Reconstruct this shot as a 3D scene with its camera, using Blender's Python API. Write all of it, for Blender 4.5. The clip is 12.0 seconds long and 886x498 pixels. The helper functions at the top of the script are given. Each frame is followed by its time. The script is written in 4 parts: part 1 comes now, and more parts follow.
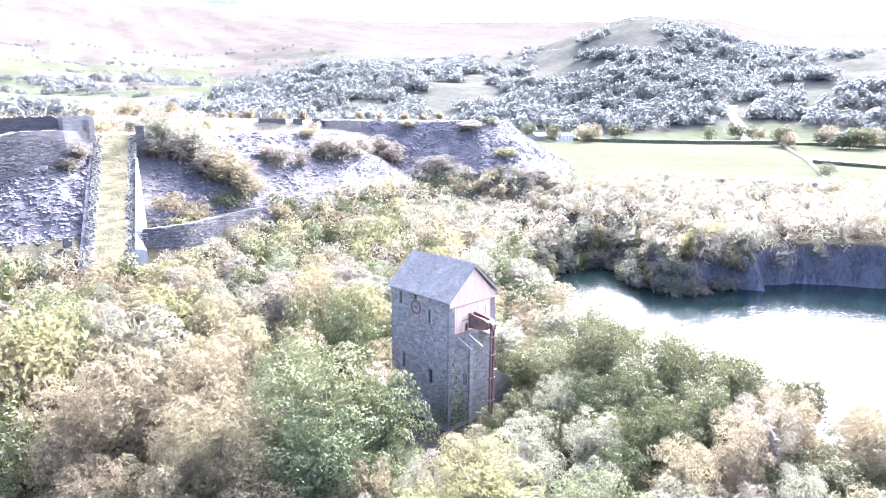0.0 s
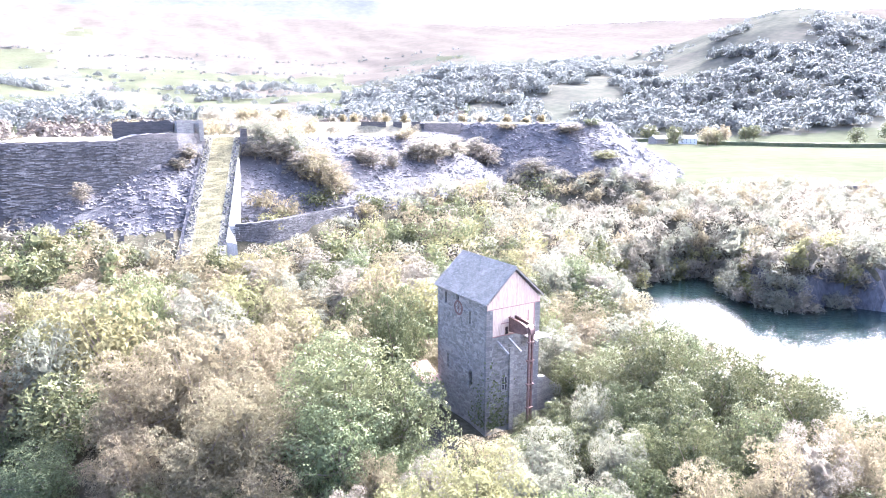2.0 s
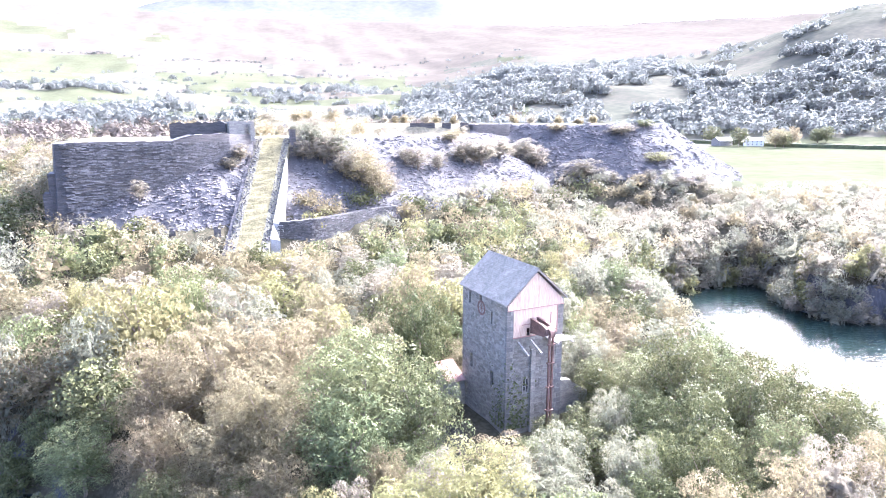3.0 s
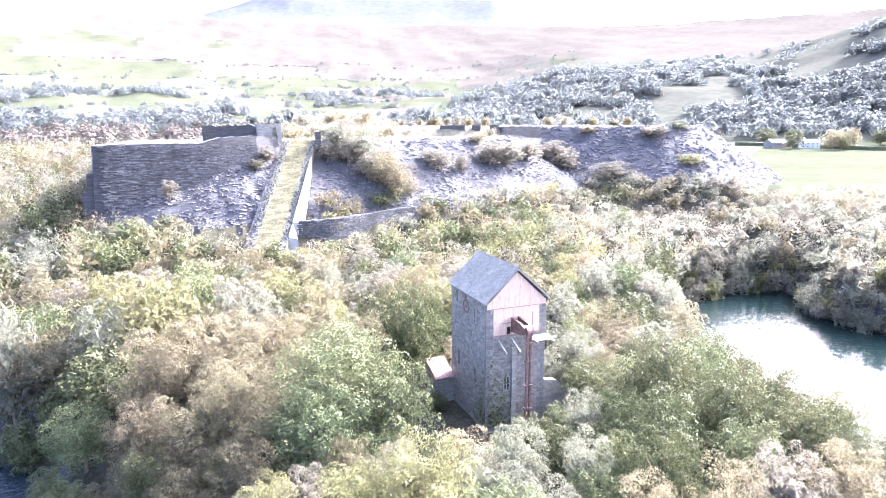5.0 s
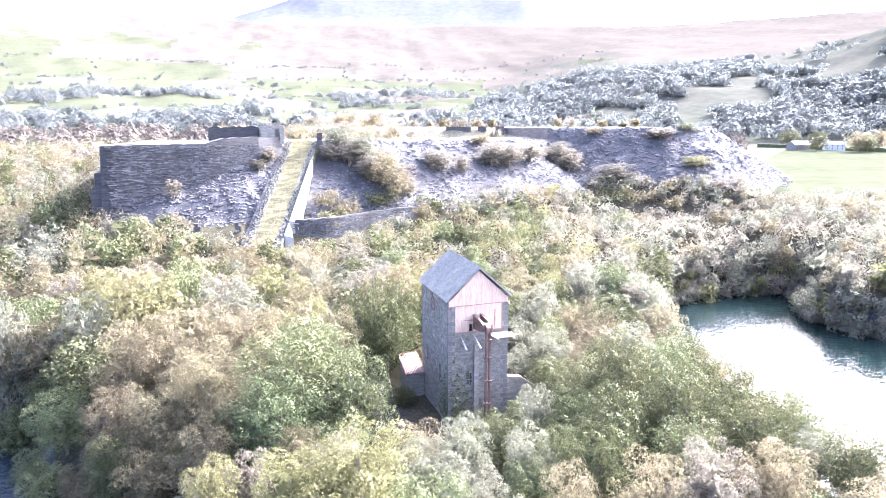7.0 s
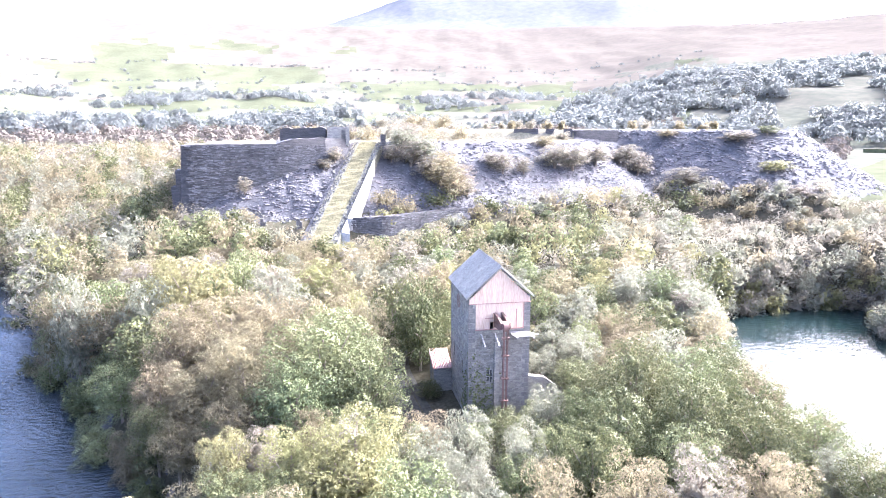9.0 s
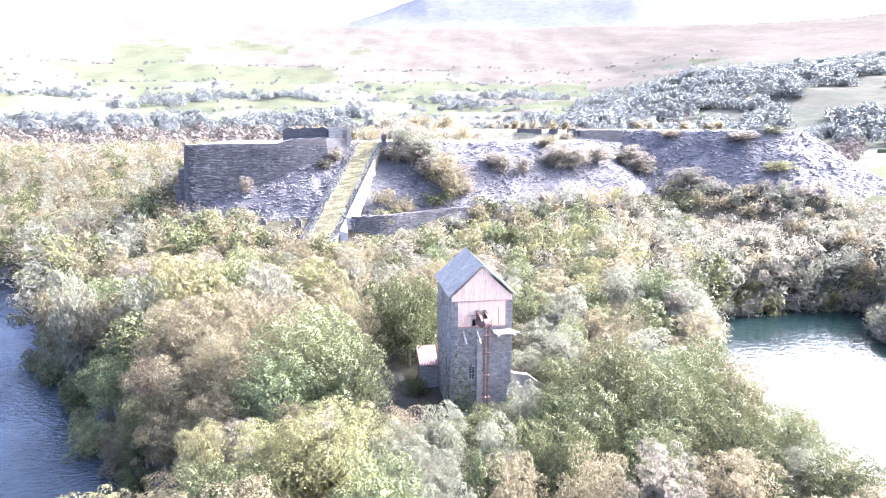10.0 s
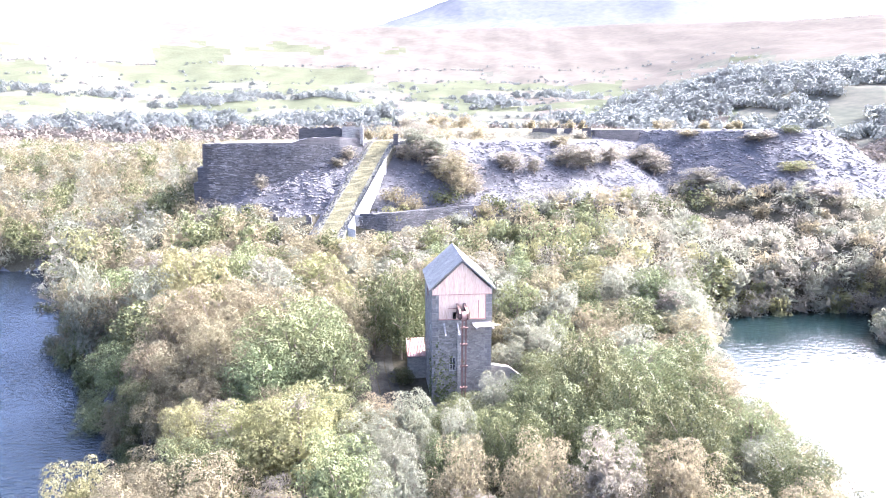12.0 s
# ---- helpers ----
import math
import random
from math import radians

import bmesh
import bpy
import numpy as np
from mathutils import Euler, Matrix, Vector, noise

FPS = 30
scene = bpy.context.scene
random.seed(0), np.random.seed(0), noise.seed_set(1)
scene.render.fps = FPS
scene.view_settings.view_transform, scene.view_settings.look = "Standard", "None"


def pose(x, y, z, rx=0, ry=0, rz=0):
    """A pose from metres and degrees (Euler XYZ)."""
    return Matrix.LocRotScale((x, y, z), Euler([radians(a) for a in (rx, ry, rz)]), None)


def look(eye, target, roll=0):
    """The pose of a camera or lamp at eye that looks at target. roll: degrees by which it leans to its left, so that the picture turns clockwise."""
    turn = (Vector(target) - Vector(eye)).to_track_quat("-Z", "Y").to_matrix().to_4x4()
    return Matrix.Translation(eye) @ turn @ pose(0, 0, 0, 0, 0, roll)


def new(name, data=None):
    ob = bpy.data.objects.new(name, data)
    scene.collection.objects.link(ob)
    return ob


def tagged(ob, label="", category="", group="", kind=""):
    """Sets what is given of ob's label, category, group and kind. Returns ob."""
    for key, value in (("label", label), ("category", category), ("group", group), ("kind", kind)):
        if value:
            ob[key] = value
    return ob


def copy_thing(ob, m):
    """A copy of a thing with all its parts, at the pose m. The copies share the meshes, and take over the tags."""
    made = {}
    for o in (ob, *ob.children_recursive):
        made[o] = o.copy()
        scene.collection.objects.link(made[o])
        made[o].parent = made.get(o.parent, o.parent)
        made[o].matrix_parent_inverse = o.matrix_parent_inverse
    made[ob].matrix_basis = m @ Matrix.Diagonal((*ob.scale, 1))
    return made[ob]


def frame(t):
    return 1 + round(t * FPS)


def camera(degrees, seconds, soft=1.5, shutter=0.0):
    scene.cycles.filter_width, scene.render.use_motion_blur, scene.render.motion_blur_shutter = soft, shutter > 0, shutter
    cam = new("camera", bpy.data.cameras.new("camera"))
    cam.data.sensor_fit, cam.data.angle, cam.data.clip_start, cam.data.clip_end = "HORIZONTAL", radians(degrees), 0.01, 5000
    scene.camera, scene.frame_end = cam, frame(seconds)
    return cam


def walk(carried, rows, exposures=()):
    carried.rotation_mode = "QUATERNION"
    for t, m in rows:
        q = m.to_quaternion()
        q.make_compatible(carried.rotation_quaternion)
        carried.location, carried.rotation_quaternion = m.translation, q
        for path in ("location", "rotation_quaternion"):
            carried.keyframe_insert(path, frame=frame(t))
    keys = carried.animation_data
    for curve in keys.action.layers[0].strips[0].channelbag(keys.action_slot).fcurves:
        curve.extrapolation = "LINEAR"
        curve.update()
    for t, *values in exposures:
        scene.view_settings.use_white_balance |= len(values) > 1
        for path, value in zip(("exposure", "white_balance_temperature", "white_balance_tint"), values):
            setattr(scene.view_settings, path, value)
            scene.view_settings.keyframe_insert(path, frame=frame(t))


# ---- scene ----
cam = camera(71.0, 12.0, 0.85)

PATH = [
    (0, (-46.662, -44.773, 33.849), (-45.321, -43.349, 33.437), 0.4),
    (0.5, (-44.874, -46.03, 33.755), (-43.603, -44.542, 33.344), 0.3),
    (1, (-43.14, -47.34, 33.655), (-41.947, -45.787, 33.247), 0.2),
    (1.5, (-41.443, -48.603, 33.556), (-40.327, -46.994, 33.151), 0.1),
    (2, (-39.782, -49.764, 33.476), (-38.748, -48.1, 33.074), 0.0),
    (2.5, (-38.187, -50.884, 33.443), (-37.233, -49.172, 33.044), 0.0),
    (3, (-36.692, -52.06, 33.415), (-35.823, -50.304, 33.017), 0.0),
    (3.2, (-36.089, -52.527, 33.408), (-35.253, -50.754, 33.01), 0.1),
    (5, (-30.614, -56.645, 33.357), (-29.899, -54.819, 32.967), -0.2),
    (5.5, (-29.153, -57.753, 33.407), (-28.432, -55.928, 33.017), -0.2),
    (6, (-27.74, -58.839, 33.469), (-27.011, -57.017, 33.079), -0.1),
    (6.5, (-26.378, -59.913, 33.529), (-25.677, -58.081, 33.141), -0.1),
    (7, (-24.901, -60.946, 33.542), (-24.268, -59.089, 33.154), -0.1),
    (7.5, (-23.374, -61.964, 33.541), (-22.889, -60.062, 33.156), -0.0),
    (9.5, (-17.048, -65.311, 33.424), (-16.698, -63.379, 33.043), 0.1),
    (10, (-15.4, -66.146, 33.448), (-15.08, -64.209, 33.067), 0.1),
    (10.5, (-13.901, -67.005, 33.463), (-13.609, -65.064, 33.082), 0.1),
    (11, (-12.521, -67.898, 33.475), (-12.256, -65.952, 33.094), 0.0),
    (11.5, (-11.152, -68.831, 33.482), (-10.913, -66.883, 33.1), 0.2),
    (12, (-9.829, -69.75, 33.488), (-9.617, -67.798, 33.105), 0.1),
]
walk(cam, [(t, look(eye, target, roll)) for t, eye, target, roll in PATH], [(0, 4.3, 5280, 19.5), (3, 4.28, 5300, 19), (12, 4.15, 5360, 18.5)])


# ---- world, sun, exposure ----
SUN_AZ, SUN_EL = 70.0, 32.0          # from +y towards +x, above the horizon
world = bpy.data.worlds.new("sky")
scene.world = world
world.use_nodes = True
wn = world.node_tree.nodes
sky = wn.new("ShaderNodeTexSky")
sky.sky_type = "NISHITA"
sky.sun_disc = False
sky.sun_elevation = radians(SUN_EL)
sky.sun_rotation = radians(SUN_AZ)
sky.air_density, sky.dust_density, sky.ozone_density = 0.4, 6.0, 0.4
wn["Background"].inputs["Strength"].default_value = 0.15
world.node_tree.links.new(sky.outputs["Color"], wn["Background"].inputs["Color"])
sun = new("sun", bpy.data.lights.new("sun", "SUN"))
sun.data.energy, sun.data.angle, sun.data.color = 2.0, radians(0.6), (1.0, 0.955, 0.89)
sdir = Vector((math.sin(radians(SUN_AZ)) * math.cos(radians(SUN_EL)), math.cos(radians(SUN_AZ)) * math.cos(radians(SUN_EL)), math.sin(radians(SUN_EL))))
sun.matrix_world = look(sdir * 300, (0, 0, 0))


# ---- materials ----
def material(name, low, high, scale=1.0, rough=0.85, bump=0.3, fine=8.0, metal=0.0, spread=0.0, translucent=0.0, stretch=(1, 1, 1), coords="Object", dist=0.05, spec=0.3):
    """Two colours mixed by a coarse and a fine noise, with relief; spread varies it by object."""
    m = bpy.data.materials.new(name)
    m.use_nodes = True
    n, l = m.node_tree.nodes, m.node_tree.links
    b = n["Principled BSDF"]
    if spec < 0.05:
        b = n.new("ShaderNodeBsdfDiffuse")
        l.new(b.outputs[0], n["Material Output"].inputs["Surface"])
    tc = n.new("ShaderNodeTexCoord")
    mp = n.new("ShaderNodeMapping")
    mp.inputs["Scale"].default_value = stretch
    l.new(tc.outputs[coords], mp.inputs["Vector"])
    a = n.new("ShaderNodeTexNoise")
    a.inputs["Scale"].default_value, a.inputs["Detail"].default_value = scale, 5
    f = n.new("ShaderNodeTexNoise")
    f.inputs["Scale"].default_value, f.inputs["Detail"].default_value = scale * fine, 4
    l.new(mp.outputs[0], a.inputs["Vector"])
    l.new(mp.outputs[0], f.inputs["Vector"])
    add = n.new("ShaderNodeMath")
    add.operation = "ADD"
    l.new(a.outputs["Fac"], add.inputs[0])
    l.new(f.outputs["Fac"], add.inputs[1])
    ramp = n.new("ShaderNodeMapRange")
    ramp.inputs["From Min"].default_value, ramp.inputs["From Max"].default_value = 0.72, 1.28
    l.new(add.outputs[0], ramp.inputs["Value"])
    mix = n.new("ShaderNodeMix")
    mix.data_type = "RGBA"
    mix.inputs["A"].default_value, mix.inputs["B"].default_value = (*low, 1), (*high, 1)
    l.new(ramp.outputs[0], mix.inputs["Factor"])
    col = mix.outputs["Result"]
    if spread:
        oi = n.new("ShaderNodeObjectInfo")
        geo = n.new("ShaderNodeNewGeometry")
        hsv = n.new("ShaderNodeHueSaturation")
        for src, sock, lo, hi in ((oi.outputs["Random"], "Hue", 0.5 - 0.025 * spread, 0.5 + 0.02 * spread), (geo.outputs["Random Per Island"], "Value", 1 - 0.45 * spread, 1 + 0.4 * spread)):
            r = n.new("ShaderNodeMapRange")
            r.inputs["To Min"].default_value, r.inputs["To Max"].default_value = lo, hi
            l.new(src, r.inputs["Value"])
            l.new(r.outputs[0], hsv.inputs[sock])
        l.new(col, hsv.inputs["Color"])
        col = hsv.outputs["Color"]
    if spec < 0.05:
        l.new(col, b.inputs["Color"])
    else:
        l.new(col, b.inputs["Base Color"])
        b.inputs["Roughness"].default_value, b.inputs["Metallic"].default_value = rough, metal
        b.inputs["Specular IOR Level"].default_value = spec
    if bump:
        bp = n.new("ShaderNodeBump")
        bp.inputs["Strength"].default_value, bp.inputs["Distance"].default_value = bump, dist
        l.new(add.outputs[0], bp.inputs["Height"])
        l.new(bp.outputs[0], b.inputs["Normal"])
    if translucent:
        tr = n.new("ShaderNodeBsdfTranslucent")
        l.new(col, tr.inputs["Color"])
        ms = n.new("ShaderNodeMixShader")
        ms.inputs[0].default_value = translucent
        l.new(b.outputs[0], ms.inputs[1])
        l.new(tr.outputs[0], ms.inputs[2])
        l.new(ms.outputs[0], n["Material Output"].inputs["Surface"])
    return m


M = {}
M["floor"] = material("woodland_floor", (0.035, 0.035, 0.022), (0.075, 0.065, 0.044), 0.3, spec=0.03)
M["slate"] = material("slate_waste", (0.070, 0.067, 0.066), (0.095, 0.090, 0.086), 0.35, 0.85, 0.8, 14, dist=0.2, spec=0.08)
M["tipgrass"] = material("dry_tip_grass", (0.110, 0.097, 0.062), (0.206, 0.186, 0.124), 0.2, 0.95, spec=0.03)
M["field"] = material("pasture", (0.047, 0.050, 0.030), (0.063, 0.066, 0.041), 0.02, 0.95, 0.1, spec=0.03)
M["rough"] = material("rough_grazing", (0.050, 0.054, 0.040), (0.085, 0.078, 0.060), 0.02, 0.95, 0.2, 6, spec=0.03)
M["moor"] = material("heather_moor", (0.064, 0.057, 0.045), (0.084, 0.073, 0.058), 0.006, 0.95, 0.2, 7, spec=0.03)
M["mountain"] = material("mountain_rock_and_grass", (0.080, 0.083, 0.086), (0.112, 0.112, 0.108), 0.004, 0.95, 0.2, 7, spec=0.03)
M["bed"] = material("pit_bed", (0.04, 0.045, 0.05), (0.10, 0.10, 0.11), 0.3)
M["rock"] = material("quarried_rock_face", (0.034, 0.034, 0.037), (0.088, 0.084, 0.084), 0.25, 0.8, 0.9, 6, stretch=(1, 1, 0.4), dist=0.4, spec=0.1)
M["slab"] = material("slate_slab", (0.080, 0.077, 0.074), (0.135, 0.128, 0.120), 0.5, 0.85, 0.2, 8, spread=0.9, spec=0.08)
M["bastion"] = material("dry_stone_slate", (0.052, 0.050, 0.050), (0.105, 0.098, 0.092), 0.5, 0.6, 0.9, 6, stretch=(1, 1, 5), dist=0.15, spec=0.1)
M["course"] = material("dry_stone_course", (0.055, 0.054, 0.055), (0.140, 0.135, 0.130), 0.5, 0.85, 0.4, 6, spread=1.0, spec=0.1)
M["incline"] = material("incline_grass", (0.074, 0.069, 0.038), (0.158, 0.140, 0.080), 0.5, 0.95, 0.5, 6, dist=0.2, spec=0.03)
M["margin"] = material("grassy_slate_margin", (0.063, 0.061, 0.051), (0.171, 0.162, 0.111), 1.6, 0.95, 0.6, 4, dist=0.1, spec=0.03)
# distance haze is put into this pale, low-contrast leaf colour and its translucency
M["farleaf"] = material("hazed_far_foliage", (0.104, 0.110, 0.102), (0.126, 0.132, 0.121), 0.02, 0.9, 0.0, 6, spread=0.1, translucent=0.65, spec=0.03)
M["farscrub"] = material("far_scrub", (0.090, 0.077, 0.063), (0.140, 0.122, 0.100), 0.05, 0.9, 0.0, 6, spread=0.5, translucent=0.15, spec=0.03)
# earth colour set darker, with the tree shade over the lane painted in
M["lane"] = material("earth_lane", (0.022, 0.021, 0.016), (0.060, 0.055, 0.040), 0.8, 0.95, 0.4)
M["stone"] = material("slate_rubble_masonry", (0.121, 0.114, 0.099), (0.305, 0.282, 0.234), 0.9, 0.75, 0.8, 5, stretch=(1, 1, 3.2), dist=0.08)
M["facing"] = material("facing_stone", (0.115, 0.108, 0.092), (0.235, 0.218, 0.178), 1.2, 0.75, 0.5, 5, stretch=(1, 1, 2), spread=0.4)
M["quoin"] = material("dressed_quoin", (0.110, 0.105, 0.095), (0.215, 0.200, 0.175), 1.5, 0.8, 0.4, spread=0.4)
M["roof"] = material("roof_slate", (0.131, 0.126, 0.106), (0.234, 0.222, 0.183), 0.7, 0.7, 0.3, 7, spread=0.35, spec=0.2)
M["pink"] = material("faded_red_boarding", (0.490, 0.335, 0.235), (0.706, 0.551, 0.410), 0.8, 0.75, 0.3, 6, stretch=(3, 1, 0.35), spread=0.18)
M["trim"] = material("weathered_red_paint", (0.28, 0.15, 0.12), (0.42, 0.26, 0.21), 2.0)
M["iron"] = material("rusted_iron", (0.085, 0.050, 0.040), (0.205, 0.125, 0.098), 1.6, 0.7, 0.4, metal=0.2)
M["tin"] = material("rusted_roof_sheet", (0.180, 0.084, 0.054), (0.330, 0.252, 0.228), 0.9, 0.85, 0.2, stretch=(3, 0.5, 1), spec=0.1)
M["wood"] = material("bleached_timber", (0.170, 0.158, 0.138), (0.360, 0.335, 0.295), 1.5, 0.8, 0.3, stretch=(1, 4, 4))
M["dark"] = material("dark_recess", (0.02, 0.02, 0.02), (0.05, 0.05, 0.05), 1.0, 0.9, 0.0)
# pale stone; on the coping this paleness is sunlight put into the colour
M["render"] = material("limewashed_coping", (0.270, 0.260, 0.235), (0.410, 0.395, 0.355), 0.6, 0.85, 0.3)
M["white"] = material("white_render", (0.62, 0.62, 0.6), (0.8, 0.8, 0.78), 0.3, 0.8, 0.1)
M["bark"] = material("bark", (0.09, 0.07, 0.05), (0.22, 0.18, 0.14), 2.0, 0.9, 0.6, stretch=(3, 3, 0.6))
M["hedge"] = material("hedge_leaf", (0.04, 0.05, 0.02), (0.12, 0.12, 0.05), 0.5, 0.8, 0.3)
LEAF = {
    "oak": material("oak_leaf", (0.044, 0.052, 0.023), (0.132, 0.134, 0.060), 0.35, 0.5, 0.0, spread=0.68, translucent=0.22, spec=0.06),
    "green": material("sycamore_leaf", (0.074, 0.092, 0.041), (0.175, 0.182, 0.085), 0.35, 0.5, 0.0, spread=0.68, translucent=0.22, spec=0.06),
    "yellow": material("yellowing_leaf", (0.122, 0.118, 0.050), (0.205, 0.190, 0.092), 0.35, 0.55, 0.0, spread=0.42, translucent=0.5, spec=0.06),
    "brown": material("autumn_brown_leaf", (0.118, 0.100, 0.058), (0.200, 0.172, 0.104), 0.35, 0.6, 0.0, spread=0.42, translucent=0.5, spec=0.06),
    "grey": material("willow_leaf", (0.112, 0.114, 0.078), (0.205, 0.198, 0.138), 0.35, 0.5, 0.0, spread=0.42, translucent=0.5, spec=0.06),
    "birch": material("birch_twig", (0.128, 0.112, 0.082), (0.225, 0.200, 0.150), 0.35, 0.6, 0.0, spread=0.42, translucent=0.5, spec=0.06),
}


def mesh_of(name, bm, *mats):
    me = bpy.data.meshes.new(name)
    bm.to_mesh(me)
    bm.free()
    for m in mats:
        me.materials.append(m)
    return me


def part(name, bm, mat, parent=None, label=""):
    ob = new(name, mesh_of(name, bm, mat))
    ob.parent = parent
    return tagged(ob, label)


def thing(name, at, label, category, group="", kind=""):
    ob = new(name)
    ob.location = at
    return tagged(ob, label, category, group, kind)


def box(bm, x0, y0, z0, x1, y1, z1, m=None):
    ps = ((x0, y0, z0), (x1, y0, z0), (x1, y1, z0), (x0, y1, z0), (x0, y0, z1), (x1, y0, z1), (x1, y1, z1), (x0, y1, z1))
    vs = [bm.verts.new(p if m is None else m @ Vector(p)) for p in ps]
    for f in ((3, 2, 1, 0), (4, 5, 6, 7), (0, 1, 5, 4), (1, 2, 6, 5), (2, 3, 7, 6), (3, 0, 4, 7)):
        bm.faces.new([vs[i] for i in f])
    return vs


def prism(bm, poly, axis, a, b):
    """A polygon of (u, v) pushed along an axis from a to b: axis y takes (x, z), axis x takes (y, z), axis z takes (x, y)."""
    put = {"y": lambda u, v, w: (u, w, v), "x": lambda u, v, w: (w, u, v), "z": lambda u, v, w: (u, v, w)}[axis]
    lo = [bm.verts.new(put(u, v, a)) for u, v in poly]
    hi = [bm.verts.new(put(u, v, b)) for u, v in poly]
    bm.faces.new(lo)
    bm.faces.new(hi[::-1])
    for i in range(len(poly)):
        j = (i + 1) % len(poly)
        bm.faces.new((lo[i], hi[i], hi[j], lo[j]))
    bmesh.ops.recalc_face_normals(bm, faces=bm.faces)


# ---- plan of the ground ----
WATER = -3.0
EYE = np.array((-27.5, -57.0, 33.5))
LAKE_R = [(38, 13), (43, 23), (47.5, 29), (54, 41), (66, 43), (84, 43.5), (90, 38), (86, 30), (80.5, 27), (78, 22), (78, 17), (83, 11.5), (90, 11.5), (93, 7.5), (95, 2.8), (99, 4.5), (108, 0), (113, -6), (118, -15), (126, -40), (112, -90), (60, -95), (32, -60), (28, -45), (29, -36), (28.5, -28), (31, -20), (34, -8), (36, 2)]
LAKE_L = [(-150, 116), (-105, 97), (-92, 96), (-80, 72), (-67, 42), (-53, 22), (-44, 8), (-37.5, -2.5), (-32, -8.5), (-31, -13), (-35, -20), (-38, -30), (-40, -40), (-52, -80), (-120, -100), (-185, -60), (-190, 60)]
LOWER_TIP = [(-30, 95), (-22, 92.5), (-12, 93), (-3, 94), (6, 95), (16, 97), (30, 100), (44, 104), (53, 106.5), (58, 112), (58, 130), (30, 140), (0, 135), (-30, 130)]
UPPER_TIP = [(37, 126), (48, 122), (57, 121), (73, 126), (79, 119), (84, 112.5), (92, 105), (100, 99.5), (108, 97), (115, 98), (122, 104), (126, 116), (108, 150), (60, 190), (0, 190), (-6, 140)]
TIP = (LOWER_TIP, UPPER_TIP)
WALL_FOOT = [(-13, 62.4), (-8, 61.9), (-1, 64.8), (6.4, 68.4), (13.4, 70.9), (19, 73), (22, 66), (8, 55), (-8, 52)]
FIELD = [(112, 73), (147, 61), (174, 31), (189, 2), (235, -45), (420, -20), (470, 140), (330, 255), (205, 165), (150, 100)]


def signed(poly, x, y):
    """Distance to a polygon, or to the nearest of several, negative inside."""
    if isinstance(poly, tuple):
        return np.minimum.reduce([signed(p, x, y) for p in poly])
    d = np.full(x.shape, 1e9)
    inside = np.zeros(x.shape, bool)
    for (ax, ay), (bx, by) in zip(poly, poly[1:] + poly[:1]):
        ex, ey = bx - ax, by - ay
        t = np.clip(((x - ax) * ex + (y - ay) * ey) / (ex * ex + ey * ey), 0, 1)
        d = np.minimum(d, np.hypot(x - ax - t * ex, y - ay - t * ey))
        cross = (ay > y) != (by > y)
        with np.errstate(divide="ignore", invalid="ignore"):
            xs = ax + (y - ay) * ex / (ey if ey else 1e-9)
        inside ^= cross & (x < xs)
    return np.where(inside, -d, d)


def waves(x, y, s, seed):
    """Cheap smooth unevenness."""
    r = np.random.RandomState(seed)
    out = np.zeros(x.shape)
    for k in range(7):
        a, ph, f = r.uniform(0, 6.28), r.uniform(0, 6.28), (0.6 + 0.35 * k) / s
        out += np.sin((x * math.cos(a) + y * math.sin(a)) * f * 6.28 + ph) / (1 + 0.5 * k)
    return out / 2.5


def smooth(a, b, v):
    t = np.clip((v - a) / (b - a), 0, 1)
    return t * t * (3 - 2 * t)


def far_height(x, y):
    """Valley side, moor and mountains, told as angles above the eye along each heading."""
    dx, dy = x - EYE[0], y - EYE[1]
    r, az = np.hypot(dx, dy), np.degrees(np.arctan2(dx, dy))
    left = np.interp(r, (0, 200, 260, 400, 600, 1000, 1700, 2200, 2900, 3300), (-9, -5.2, -3.2, -1.0, 0.6, 2.2, 4.0, 6.2, 8.6, 7.9))
    right = np.interp(r, (0, 200, 300, 470, 560, 700, 900, 1300, 2900, 3300), (-9, -5.2, -3.2, -1.4, 0.4, 2.8, 4.6, 5.2, 8.2, 7.6))
    right = right - 1.8 * smooth(64, 72, az) * smooth(1300, 2900, r)
    dome = np.exp(-((az - 59) / 7.5) ** 2)
    mix = smooth(22, 36, az)
    e = left * (1 - mix) + (right + dome * 3.4 * smooth(560, 1050, r) * (1 - smooth(1150, 1700, r))) * mix
    back = np.interp(az, (-60, -34, -26, -18, -8, -4, 1, 8, 14, 26, 31, 36, 60), (9.4, 10.6, 10.6, 10.9, 10.0, 8.4, 8.8, 11.2, 11.7, 11.4, 10.0, 7.5, 6))
    e = e + (np.maximum(back, e) - e) * smooth(3300, 4300, r)
    e = e - smooth(4400, 4800, r) * 4
    z = EYE[2] + r * np.tan(np.radians(e))
    return z + waves(x, y, 240, 3) * np.clip((r - 350) / 60, 0, 6) + waves(x, y, 70, 4) * np.clip((r - 350) / 300, 0, 3)


